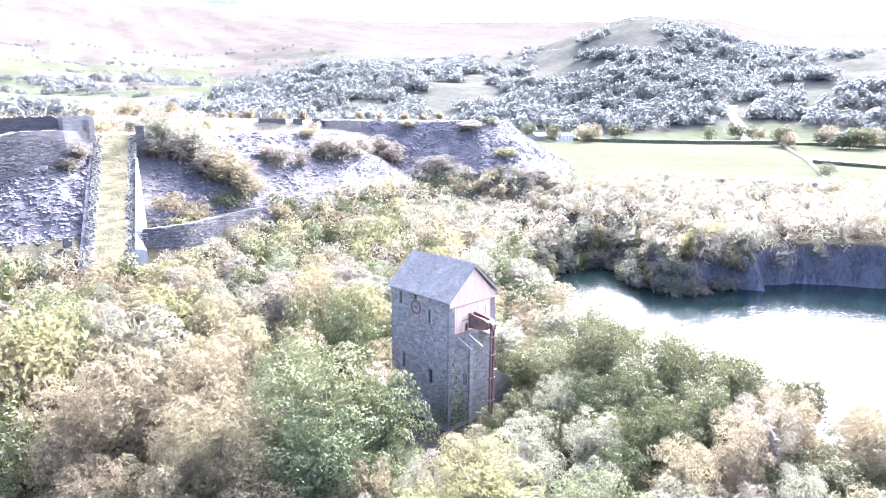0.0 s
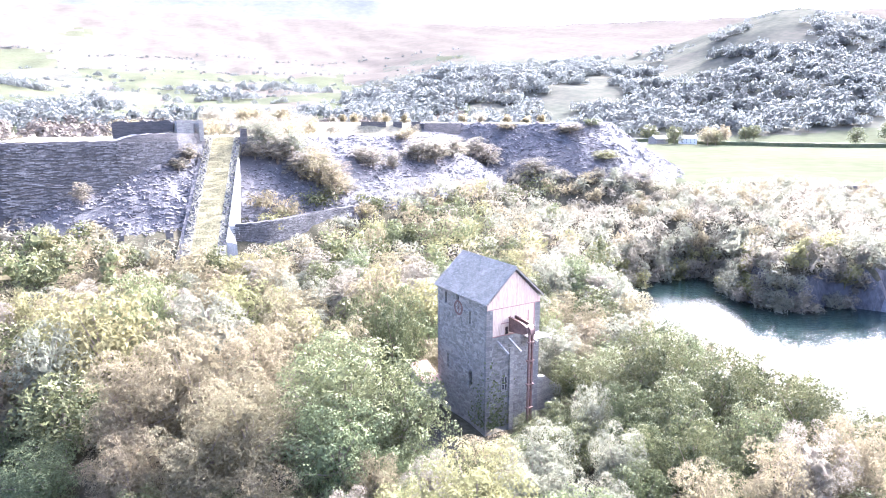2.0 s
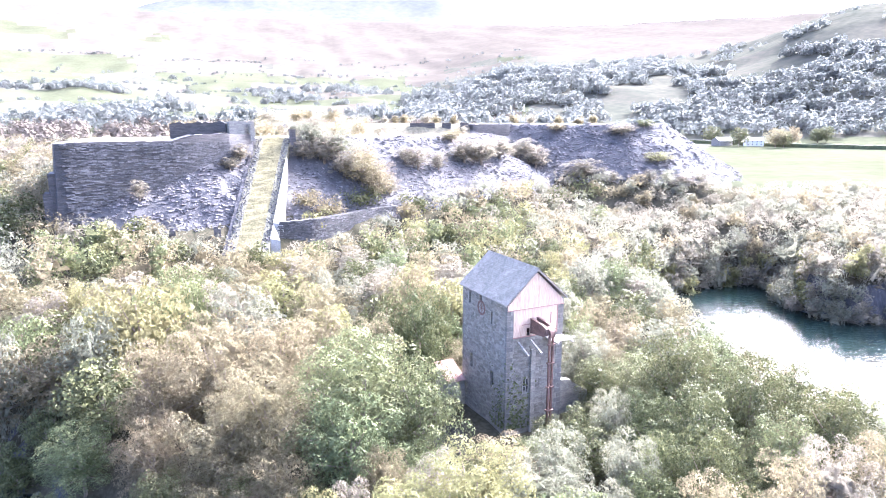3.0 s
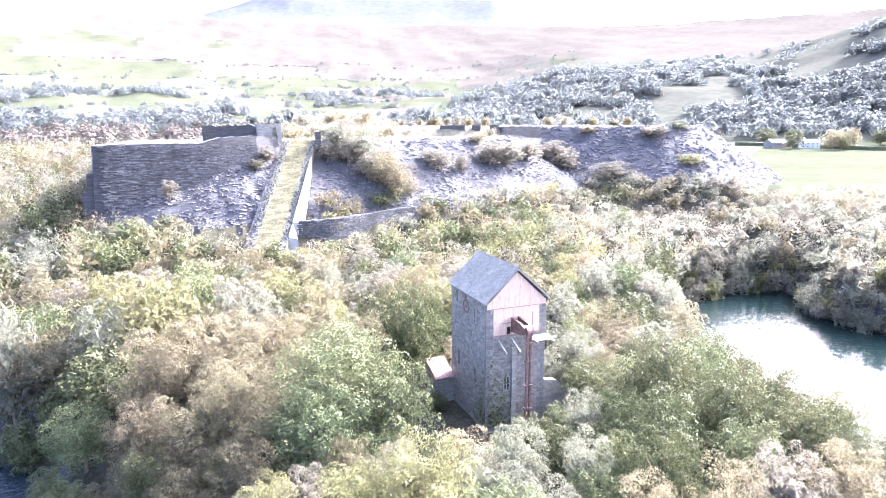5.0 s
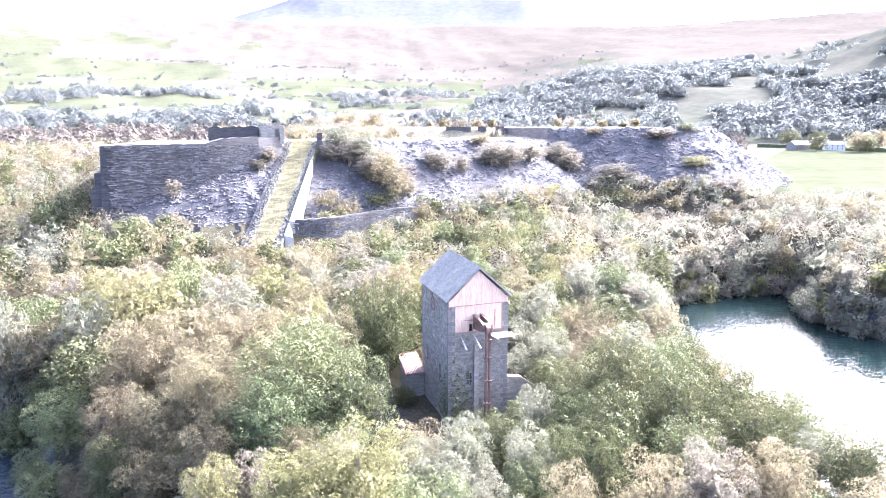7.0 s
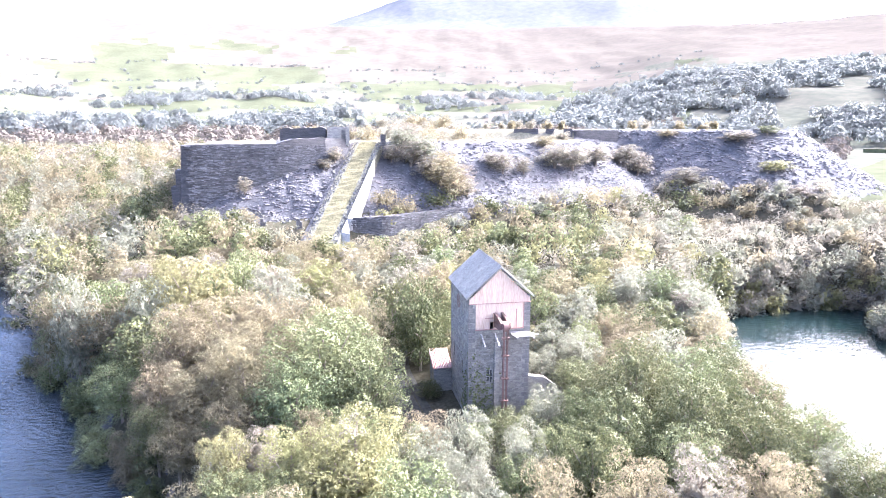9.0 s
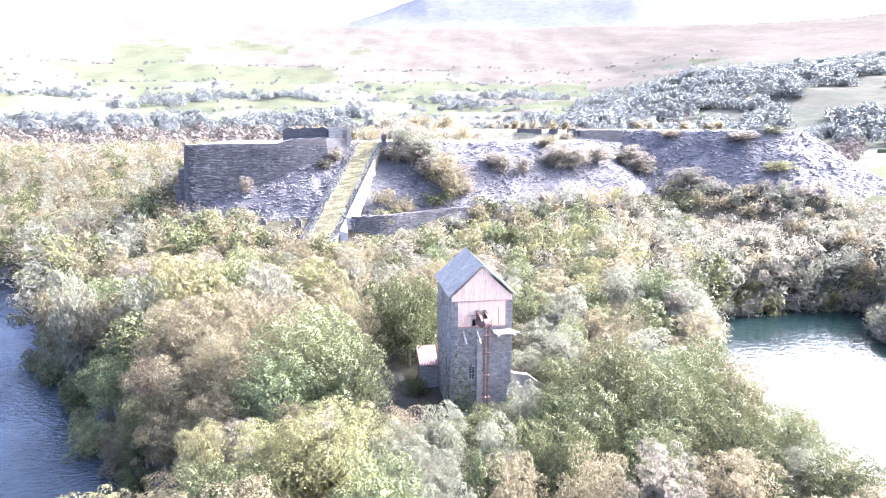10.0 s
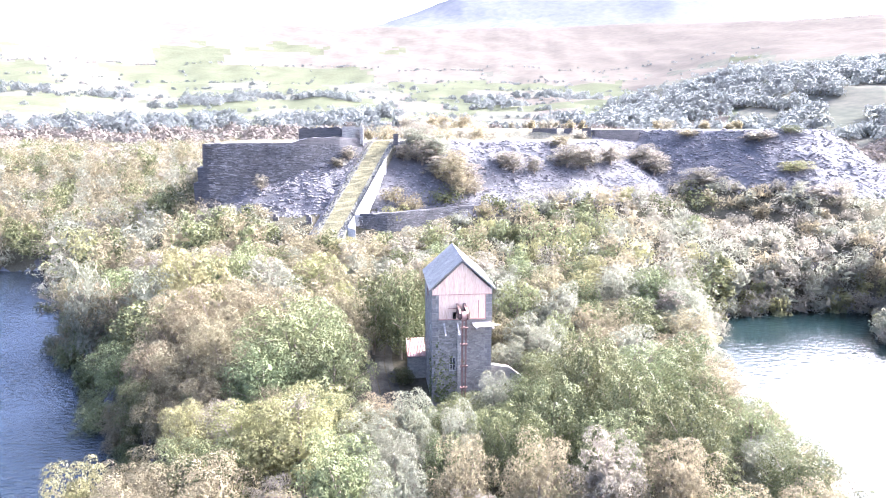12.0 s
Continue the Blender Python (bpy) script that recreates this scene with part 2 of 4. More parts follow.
def ground_height(x, y):
    x, y = np.asarray(x, float), np.asarray(y, float)
    base = 0.4 + 0.19 * np.clip(y - 18, 0, 44) + 0.02 * np.clip(y - 62, 0, 200) + waves(x, y, 18, 1) * 0.5
    base = base - 0.12 * np.clip(-x - 45, 0, 60) * smooth(30, 70, y)
    side = smooth(62, 100, x) * (1 - smooth(75, 110, y))
    base = base * (1 - side) + (4.2 + 0.055 * np.clip(x - 84, 0, 200) + 0.1 * np.clip(y - 10, 0, 90) + waves(x, y, 14, 2) * 0.5) * side
    r = np.hypot(x - EYE[0], y - EYE[1])
    w = smooth(175, 250, r)
    z = base * (1 - w) + far_height(x, y) * w
    uneven = waves(x, y, 9, 5) * 0.8 + waves(x, y, 26, 15) * 1.1
    tip = 29.9 - 0.62 * np.maximum(signed(LOWER_TIP, x, y) + uneven, 0)
    tip = np.maximum(tip, 33.0 - 0.64 * np.maximum(signed(UPPER_TIP, x, y) + uneven, 0)) + waves(x, y, 6, 6) * 0.35
    z = np.where(r < 320, np.maximum(z, tip), z)
    z = np.minimum(z, 12.4 + 0.05 * np.clip(x, 0, 30) + 3.5 * np.maximum(signed(WALL_FOOT, x, y), 0))
    for lake in (LAKE_R, LAKE_L):
        steep = np.where((x > 82) & (y < 24), 2.6, 1.0)
        d = signed(lake, x, y) + waves(x, y, 8, 7) * 0.9
        z = np.minimum(z, WATER - 0.6 + np.maximum(d, -4) * steep)
    return z


def G(x, y):
    return float(ground_height(np.array([x]), np.array([y]))[0])


def build_ground():
    rings = np.concatenate([np.arange(0.7, 170, 1.25), 170 * (4850 / 170) ** np.linspace(0, 1, 165)])
    n = 580
    ang = np.linspace(0, 2 * np.pi, n, endpoint=False)
    cx, cy = 10.0, 20.0
    X = cx + rings[:, None] * np.sin(ang)[None]
    Y = cy + rings[:, None] * np.cos(ang)[None]
    Z = ground_height(X, Y)
    verts = np.stack([X, Y, Z], -1).reshape(-1, 3)
    i = np.arange(len(rings) - 1)[:, None] * n
    j = np.arange(n)[None]
    k = (j + 1) % n
    faces = np.stack([i + j, i + k, i + n + k, i + n + j], -1).reshape(-1, 4)
    me = bpy.data.meshes.new("ground")
    me.from_pydata(verts.tolist(), [], faces.tolist())
    c = verts[faces].mean(1)
    x, y = c[:, 0], c[:, 1]
    r = np.hypot(x - EYE[0], y - EYE[1])
    az = np.degrees(np.arctan2(x - EYE[0], y - EYE[1]))
    tip = signed(TIP, x, y)
    idx = np.zeros(len(c), int)
    wob = waves(x, y, 300, 9)
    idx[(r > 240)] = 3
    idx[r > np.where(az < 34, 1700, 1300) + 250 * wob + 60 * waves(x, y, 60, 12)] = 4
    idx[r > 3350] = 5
    idx[signed(FIELD, x, y) < 0] = 2
    # small enclosed fields on the valley side
    fr, fa = np.log(np.maximum(r, 1) / 420) / 0.17 + 0.25 * waves(x, y, 400, 51), az / 5.2 + 0.2 * waves(x, y, 300, 52)
    kind = (np.abs(np.sin(np.floor(fr) * 12.99 + np.floor(fa + 0.37 * np.floor(fr)) * 78.23)) * 437.58) % 1
    inner = (r > 420) & (r < np.where(az < 4, 2350, 1700) + 200 * wob) & (az < 33) & (az > -60)
    idx[inner & (kind < 0.42)] = 2
    idx[inner & (kind > 0.72)] = 4
    idx[(r < 270) & (tip < 24 + 2.0 * waves(x, y, 7, 41)) & (c[:, 2] > 12.0)] = 1
    idx[(tip < -1.5) & (r < 330)] = 6
    me.update()
    nz = np.abs([p.normal.z for p in me.polygons])
    idx[(r < 260) & (nz < 0.62) & (tip > 24)] = 8
    idx[(r < 400) & (c[:, 2] < WATER)] = 7
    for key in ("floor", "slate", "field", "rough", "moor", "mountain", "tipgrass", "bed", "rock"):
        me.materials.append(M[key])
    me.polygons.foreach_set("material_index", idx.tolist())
    me.polygons.foreach_set("use_smooth", [True] * len(idx))
    me.update()
    tagged(new("ground", me), "wooded quarry ground with slate tips, pasture and moorland hills", "ground", kind="structure")


build_ground()

# ---- water ----
def water_material(name, colour, rough, scale, ripple):
    """Still water with wind ripples of a height in metres."""
    m = bpy.data.materials.new(name)
    m.use_nodes = True
    n, l = m.node_tree.nodes, m.node_tree.links
    b = n["Principled BSDF"]
    b.inputs["Base Color"].default_value = (*colour, 1)
    b.inputs["Roughness"].default_value = rough
    b.inputs["IOR"].default_value = 1.33
    tc = n.new("ShaderNodeTexCoord")
    mp = n.new("ShaderNodeMapping")
    mp.inputs["Scale"].default_value = (0.7, 1.3, 1)
    mp.inputs["Rotation"].default_value = (0, 0, 0.5)
    l.new(tc.outputs["Object"], mp.inputs["Vector"])
    fine = n.new("ShaderNodeTexNoise")
    fine.inputs["Scale"].default_value, fine.inputs["Detail"].default_value = scale, 5
    l.new(mp.outputs[0], fine.inputs["Vector"])
    gust = n.new("ShaderNodeTexNoise")
    gust.inputs["Scale"].default_value, gust.inputs["Detail"].default_value = 0.05, 2
    l.new(tc.outputs["Object"], gust.inputs["Vector"])
    mul = n.new("ShaderNodeMath")
    mul.operation = "MULTIPLY"
    l.new(fine.outputs["Fac"], mul.inputs[0])
    l.new(gust.outputs["Fac"], mul.inputs[1])
    bp = n.new("ShaderNodeBump")
    bp.inputs["Strength"].default_value, bp.inputs["Distance"].default_value = 0.9, ripple
    l.new(mul.outputs[0], bp.inputs["Height"])
    l.new(bp.outputs[0], b.inputs["Normal"])
    return m


for name, poly, mat, label in (
        ("water_east", LAKE_R, water_material("sheltered_pit_water", (0.005, 0.011, 0.011), 0.08, 1.1, 0.18), "deep green flooded quarry pit with wind ripples"),
        ("water_west", LAKE_L, water_material("windy_pit_water", (0.012, 0.018, 0.022), 0.08, 1.3, 0.55), "dark blue flooded quarry pit with wind ripples")):
    bm = bmesh.new()
    cx, cy = sum(p[0] for p in poly) / len(poly), sum(p[1] for p in poly) / len(poly)
    bm.faces.new([bm.verts.new((cx + (px - cx) * 1.08, cy + (py - cy) * 1.08, WATER)) for px, py in poly])
    bmesh.ops.recalc_face_normals(bm, faces=bm.faces)
    for f in bm.faces:
        if f.normal.z < 0:
            f.normal_flip()
    tagged(part(name, bm, mat), label, "water", kind="structure")


# ---- engine house ----
HW, HL, EAVE, APEX = 3.55, 9.6, 15.1, 18.45


def engine_house():
    h = thing("engine_house", (0, 0, 0), "tall derelict slate-stone engine house with a pitched slate roof", "building")
    # walls, with the openings of the long side cut through
    t = 0.8
    holes = [(5.2, 5.8, 14.15, 14.75), (7.7, 8.2, 13.2, 14.6), (2.9, 3.25, 12.1, 13.5), (7.2, 7.7, 5.6, 7.4), (2.6, 3.2, 5.0, 6.8)]
    ys = sorted({0, HL, *[v for o in holes for v in o[:2]]})
    zs = sorted({-0.5, EAVE, *[v for o in holes for v in o[2:]]})
    for side, name, cut in ((-1, "side_wall", holes), (1, "side_wall", [])):
        bm = bmesh.new()
        xa, xb = sorted((side * HW, side * (HW - t)))
        if cut:
            for y0, y1 in zip(ys, ys[1:]):
                for z0, z1 in zip(zs, zs[1:]):
                    if not any(o[0] <= y0 and y1 <= o[1] and o[2] <= z0 and z1 <= o[3] for o in cut):
                        box(bm, xa, y0, z0, xb, y1, z1)
            bmesh.ops.remove_doubles(bm, verts=bm.verts, dist=0.001)
        else:
            box(bm, xa, 0, -0.5, xb, HL, EAVE)
        part(name, bm, M["stone"], h)
    bm = bmesh.new()
    prism(bm, [(-HW + t, -0.5), (HW - t, -0.5), (HW - t, EAVE), (0, APEX - 0.25), (-HW + t, EAVE)], "y", HL - t, HL)
    part("back_wall", bm, M["stone"], h)
    # bob wall in front, and piers beside the boarding
    bm = bmesh.new()
    box(bm, -HW + t, 0.02, -0.5, HW - t, 1.3, 11.3)
    box(bm, -0.55, -0.25, -0.5, 0.0, 0.02, 9.8)
    part("bob_wall", bm, M["stone"], h)
    bm = bmesh.new()
    rs = random.Random(17)
    for k in range(1500):
        w, hh, z = rs.uniform(0.18, 0.6), rs.uniform(0.07, 0.17), rs.uniform(1.0, 14.9)
        out = rs.uniform(0.015, 0.05)
        if k < 1000:
            y = rs.uniform(0.5, HL - 0.4)
            if any(o[0] - 0.3 < y < o[1] + 0.3 and o[2] - 0.2 < z < o[3] + 0.3 for o in holes) or math.hypot(y - 5.3, z - 13.35) < 1.1:
                continue
            box(bm, -HW - out, y - w / 2, z - hh, -HW + 0.05, y + w / 2, z + hh)
        else:
            x, z = rs.uniform(-2.6, 2.6), rs.uniform(1.0, 11.0)
            box(bm, x - w / 2, 0.02 - out, z - hh, x + w / 2, 0.1, z + hh)
    tagged(part("facing_stone", bm, M["facing"], h), kind="stuff")
    for k in range(26):
        z = 0.2 + k * 0.57
        w = 0.75 if k % 2 else 0.45
        for x0, y0, x1, y1 in ((-HW - 0.03, -0.03, -HW + w, 0.3), (HW - w, -0.03, HW + 0.03, 0.3), (-HW - 0.03, HL - 0.3, -HW + 0.3, HL + 0.03)):
            bm = bmesh.new()
            box(bm, x0, y0, z, x1, y1, z + 0.5)
            part("quoin", bm, M["quoin"], h)
    # boarding of the gable: upright boards
    boards = []
    for k in range(36):
        x0 = -HW + 0.05 + k * (2 * HW - 0.1) / 36
        x1 = x0 + (2 * HW - 0.1) / 36 - 0.005
        top = EAVE + (APEX - EAVE) * (1 - abs((x0 + x1) / 2) / HW) - 0.3
        bm = bmesh.new()
        box(bm, x0, -0.06 - 0.007 * (k % 2), 14.35, x1, 0.02, max(top, 14.5))
        part("board", bm, M["pink"], h)
    for k in range(27):
        x0 = -2.72 + k * 5.5 / 27
        if 8 <= k <= 9 or k == 17:
            lo = 12.2
        else:
            lo = 11.35
        bm = bmesh.new()
        box(bm, x0, 0.0 - 0.007 * (k % 2), lo, x0 + 5.5 / 27 - 0.005, 0.08, 14.33)
        part("board", bm, M["pink"], h)
    bm = bmesh.new()
    box(bm, -HW, -0.1, 14.32, HW, -0.05, 14.39)
    box(bm, -2.8, -0.08, 11.28, 2.85, 0.02, 11.38)
    box(bm, 1.9, -0.06, 11.4, 2.0, -0.017, 13.6)
    box(bm, 2.75, -0.06, 11.4, 2.85, -0.017, 14.3)
    box(bm, -1.7, -0.06, 12.6, -0.3, -0.017, 12.7)
    part("cladding_rail", bm, M["trim"], h)
    bm = bmesh.new()
    for s in (-1, 1):
        prism(bm, [(s * (HW + 0.35), EAVE - 0.2), (s * (HW + 0.35), EAVE - 0.02), (0, APEX + 0.12), (0, APEX - 0.08)], "y", -0.32, -0.24)
    part("bargeboard", bm, M["wood"], h)
    # roof of slate courses
    for s, nm in ((-1, "roof_slope"), (1, "roof_slope")):
        bm = bmesh.new()
        rows = 22
        run, rise = HW + 0.35, APEX + 0.12 - (EAVE - 0.02)
        ln = math.hypot(run, rise)
        rr = random.Random(5 + s)
        for k in range(rows):
            a0, a1 = k / rows, (k + 1.25) / rows
            x0, z0 = s * run * (1 - a0), EAVE + rise * a0
            x1, z1 = s * run * (1 - min(a1, 1)), EAVE + rise * min(a1, 1)
            y = -0.3 - (0.2 if k % 2 else 0)
            while y < HL + 0.3:
                y2 = min(y + 0.42, HL + 0.3)
                ya = max(y, -0.3)
                lift = rr.uniform(0, 0.02)
                nx, nz = s * rise / ln, run / ln
                p = [(x0 + nx * (0.05 + lift), ya, z0 + nz * (0.05 + lift)), (x0 + nx * (0.05 + lift), y2 - 0.012, z0 + nz * (0.05 + lift)), (x1 + nx * 0.01, y2 - 0.012, z1 + nz * 0.01), (x1 + nx * 0.01, ya, z1 + nz * 0.01)]
                q = [(a - nx * 0.03, c, d - nz * 0.03) for a, c, d in p[:2]]
                v = [bm.verts.new(c) for c in p]
                w = [bm.verts.new(c) for c in q]
                bm.faces.new(v)
                bm.faces.new((w[0], w[1], v[1], v[0]))
                y += 0.42
        bmesh.ops.recalc_face_normals(bm, faces=bm.faces)
        slope = part(nm, bm, M["roof"], h)
        bm = bmesh.new()
        prism(bm, [(s * run * 0.995, EAVE - 0.14), (s * run * 0.995, EAVE - 0.03), (0, APEX + 0.06), (0, APEX - 0.08)], "y", -0.24, HL + 0.24)
        part("roof_deck", bm, M["wood"], h)
    bm = bmesh.new()
    for k in range(24):
        y0 = -0.3 + k * (HL + 0.6) / 24
        prism(bm, [(-0.17, APEX + 0.07), (0, APEX + 0.26), (0.17, APEX + 0.07), (0.0, APEX + 0.16)], "y", y0, y0 + (HL + 0.6) / 24 - 0.015)
    part("ridge_tiles", bm, M["roof"], h)
    # round cast-iron window on the long side
    bm = bmesh.new()
    mt = Matrix.Translation((-HW - 0.04, 5.3, 13.35)) @ Euler((0, radians(90), 0)).to_matrix().to_4x4()
    segs = 20
    ring = []
    for k in range(segs):
        a = k * 2 * math.pi / segs
        ring.append([bm.verts.new(mt @ Vector((r * math.cos(a), r * math.sin(a), zz))) for r, zz in ((0.62, 0), (0.85, 0), (0.85, 0.1), (0.62, 0.1))])
    for k in range(segs):
        p, q = ring[k], ring[(k + 1) % segs]
        for e in range(4):
            bm.faces.new((p[e], p[(e + 1) % 4], q[(e + 1) % 4], q[e]))
    for k in range(4):
        box(bm, -0.03, -0.62, 0.02, 0.03, 0.62, 0.08, mt @ Euler((0, 0, k * math.pi / 4)).to_matrix().to_4x4())
    bmesh.ops.recalc_face_normals(bm, faces=bm.faces)
    win = part("round_window", bm, M["iron"], h, "round cast-iron window with spokes")
    bm = bmesh.new()
    vs = [bm.verts.new(mt @ Vector((0.64 * math.cos(k * math.pi / 8), 0.64 * math.sin(k * math.pi / 8), 0.05))) for k in range(16)]
    bm.faces.new(vs)
    part("pane", bm, M["dark"], win)
    for (y0, y1, z0, z1) in holes:
        bm = bmesh.new()
        box(bm, -HW + 0.3, y0, z0, -HW + 0.36, y1, z1)
        w = part("window", bm, M["dark"], h)
        bm = bmesh.new()
        box(bm, -HW - 0.05, y0 - 0.12, z1 + 0.002, -HW + 0.2, y1 + 0.12, z1 + 0.18)
        part("lintel", bm, M["quoin"], w)
    # lower openings of the bob wall
    bm = bmesh.new()
    box(bm, -1.5, -0.015, 4.9, -0.7, 0.03, 6.6)
    w = part("window", bm, M["dark"], h)
    bm = bmesh.new()
    for x in (-1.5, -1.12, -0.76):
        box(bm, x, -0.06, 4.9, x + 0.07, -0.017, 6.6)
    for z in (4.9, 5.7, 6.53):
        box(bm, -1.5, -0.065, z, -0.7, -0.02, z + 0.07)
    part("lattice", bm, M["wood"], w)
    return h


engine_house()


def pumping_beam():
    t = thing("pumping_beam", (-0.15, 0, 12.3), "rusted cast-iron pumping beam projecting from the gable", "beam")
    for s in (-1, 1):
        bm = bmesh.new()
        prism(bm, [(0.6, -0.75), (0.6, 0.75), (-0.6, 0.85), (-2.2, 0.72), (-2.95, 0.5), (-3.1, 0.1), (-2.9, -0.15), (-2.2, -0.4)], "x", s * 0.42 - 0.07, s * 0.42 + 0.07)
        bmesh.ops.bevel(bm, geom=bm.edges[:], offset=0.02, segments=1, affect="EDGES")
        part("flitch", bm, M["iron"], t)
        bm = bmesh.new()
        prism(bm, [(0.1, 0.86), (0.1, 0.98), (-2.2, 0.84), (-2.98, 0.6), (-2.95, 0.48), (-2.2, 0.72)], "x", s * 0.42 - 0.14, s * 0.42 + 0.14)
        part("flange", bm, M["iron"], t)
    for y, z, r in ((-2.7, 0.2, 0.3), (-1.6, 0.3, 0.14), (-0.4, 0.0, 0.2)):
        bm = bmesh.new()
        bmesh.ops.create_cone(bm, cap_ends=True, segments=20, radius1=r, radius2=r, depth=1.15, matrix=Matrix.Translation((0, y, z)) @ Euler((0, radians(90), 0)).to_matrix().to_4x4())
        part("gudgeon", bm, M["iron"], t)
    # curved head hanging over the rod
    bm = bmesh.new()
    a = [(-2.6 - 0.75 * math.sin(k * math.pi / 12), 0.0 + 0.75 * math.cos(k * math.pi / 12)) for k in range(8)]
    i = [(-2.6 - 0.5 * math.sin(k * math.pi / 12), 0.0 + 0.5 * math.cos(k * math.pi / 12)) for k in range(8)]
    prism(bm, a + i[::-1], "x", -0.28, 0.28)
    part("arch_head", bm, M["iron"], t)
    return t


pumping_beam()
t = thing("pump_rod", (-0.15, -3.1, 2.0), "tall rusted pump rod hanging from the beam", "rod")
for dx in (-0.22, 0.18):
    bm = bmesh.new()
    box(bm, dx - 0.09, -0.11, 0, dx + 0.09, 0.11, 10.3)
    part("rod", bm, M["iron"], t)
for z in (2.0, 4.6, 7.2, 9.2):
    bm = bmesh.new()
    box(bm, -0.42, -0.19, z, 0.38, 0.19, z + 0.16)
    part("strap", bm, M["iron"], t)
t = thing("beam_platform", (0, 0, 10.9), "broken bleached timber platform against the gable", "platform")
rr = random.Random(3)
for k in range(6):
    bm = bmesh.new()
    box(bm, 1.2, -0.05 - 0.33 * k - 0.29, 0.0, 3.6 + rr.uniform(-0.5, 0.7), -0.05 - 0.33 * k, 0.07, Euler((0, radians(rr.uniform(-3, 3)), radians(rr.uniform(-4, 4)))).to_matrix().to_4x4())
    part("plank", bm, M["wood"], t)
for x in (-2.2, -0.6, 1.4, 3.3):
    bm = bmesh.new()
    box(bm, x, -2.2, -0.22, x + 0.18, -0.03, -0.02, Matrix.Translation((0, 0, 0)))
    if x < 0:
        bmesh.ops.rotate(bm, verts=bm.verts, cent=(x, 0, 0), matrix=Euler((radians(22), 0, 0)).to_matrix())
    part("joist", bm, M["wood"], t)

t = thing("lean_to_shed", (-4.8, 10.2, -0.55), "stone lean-to with a rusted sheet roof beside the engine house", "shed")
bm = bmesh.new()
box(bm, -1.1, -1.3, -0.6, 1.2, 1.8, 4.1)
part("wall", bm, M["stone"], t)
bm = bmesh.new()
for k in range(12):
    x0 = -1.3 + k * 2.5 / 12
    vs = [bm.verts.new(p) for p in ((x0, -1.7, 4.15), (x0 + 0.104, -1.7, 4.22), (x0 + 0.208, -1.7, 4.15), (x0 + 0.208, 2.0, 5.5), (x0 + 0.104, 2.0, 5.57), (x0, 2.0, 5.5))]
    bm.faces.new((vs[0], vs[1], vs[4], vs[5]))
    bm.faces.new((vs[1], vs[2], vs[3], vs[4]))
bmesh.ops.remove_doubles(bm, verts=bm.verts, dist=0.001)
bmesh.ops.solidify(bm, geom=bm.faces[:], thickness=0.03)
part("roof", bm, M["tin"], t)
bm = bmesh.new()
prism(bm, [(-1.3, 4.1), (1.8, 4.1), (1.8, 5.35)], "x", -1.1, 1.15)
part("gable", bm, M["stone"], t)

t = thing("boiler_house_wall", (5.6, 2.0, 0), "low ruined slate wall beside the engine house", "wall")
bm = bmesh.new()
prism(bm, [(-2.0, -0.5), (3.2, -0.5), (3.2, 2.6), (2.0, 3.3), (0.6, 4.4), (-0.6, 4.6), (-2.0, 4.9)], "y", -0.35, 0.35)
part("masonry", bm, M["stone"], t)


# ---- slate tips: bastion, incline, ruins ----
def wall_run(bm, pts, top, bottom, thick, step=1.2, rough=0.15, seed=1, batter=0.0):
    """A masonry wall along plan points, with an uneven head. top and bottom give the height at each point."""
    rr = random.Random(seed)
    line = []
    for (ax, ay), (bx, by), t0, t1, b0, b1 in zip(pts, pts[1:], top, top[1:], bottom, bottom[1:]):
        n = max(1, int(math.hypot(bx - ax, by - ay) / step))
        line += [(ax + (bx - ax) * k / n, ay + (by - ay) * k / n, t0 + (t1 - t0) * k / n, b0 + (b1 - b0) * k / n) for k in range(n)]
    line.append((*pts[-1], top[-1], bottom[-1]))
    cols = []
    for k, (x, y, zt, zb) in enumerate(line):
        a, c = line[max(k - 1, 0)], line[min(k + 1, len(line) - 1)]
        d = Vector((c[0] - a[0], c[1] - a[1])).normalized()
        nx, ny = d.y, -d.x
        zt += rr.uniform(-rough, rough)
        h = thick / 2
        cols.append([bm.verts.new(p) for p in ((x + nx * (h + batter), y + ny * (h + batter), zb), (x + nx * h, y + ny * h, zt), (x - nx * h, y - ny * h, zt), (x - nx * h, y - ny * h, zb))])
    for p, q in zip(cols, cols[1:]):
        for e in range(4):
            bm.faces.new((p[e], q[e], q[(e + 1) % 4], p[(e + 1) % 4]))
    bm.faces.new(cols[0])
    bm.faces.new(cols[-1][::-1])
    bmesh.ops.recalc_face_normals(bm, faces=bm.faces)


def slabs(bm, place, count, seed, lo=0.25, hi=0.9):
    """Loose slate slabs; place(rr) gives a point and an upward normal, or None."""
    rr = random.Random(seed)
    done = 0
    while done < count:
        p = place(rr)
        if p is None:
            continue
        s = lo + (hi - lo) * rr.random() ** 2
        m = Matrix.Translation(p) @ Euler((0.3, 0, 0)).to_matrix().to_4x4() @ Euler((rr.gauss(0, 0.24), rr.gauss(0, 0.24), rr.uniform(0, 6.3))).to_matrix().to_4x4()
        box(bm, -s / 2, -s * 0.35, -s * 0.11, s / 2, s * 0.35, s * 0.11, m)
        done += 1


t = thing("slate_bastion", (0, 0, 0), "massive dry-stone slate bastion retaining the tip", "retaining wall")
BAST = [(-46, 112), (-48.2, 81), (-30, 84), (-26, 85), (-19, 87.2), (-14, 90)]
bm = bmesh.new()
wall_run(bm, BAST, (29.6, 29.8, 29.9, 31.0, 31.2, 31.0), (9, 9, 9, 12, 14, 16), 3.0, 1.0, 0.12, 2, 1.4)
part("masonry", bm, M["bastion"], t)
bm = bmesh.new()


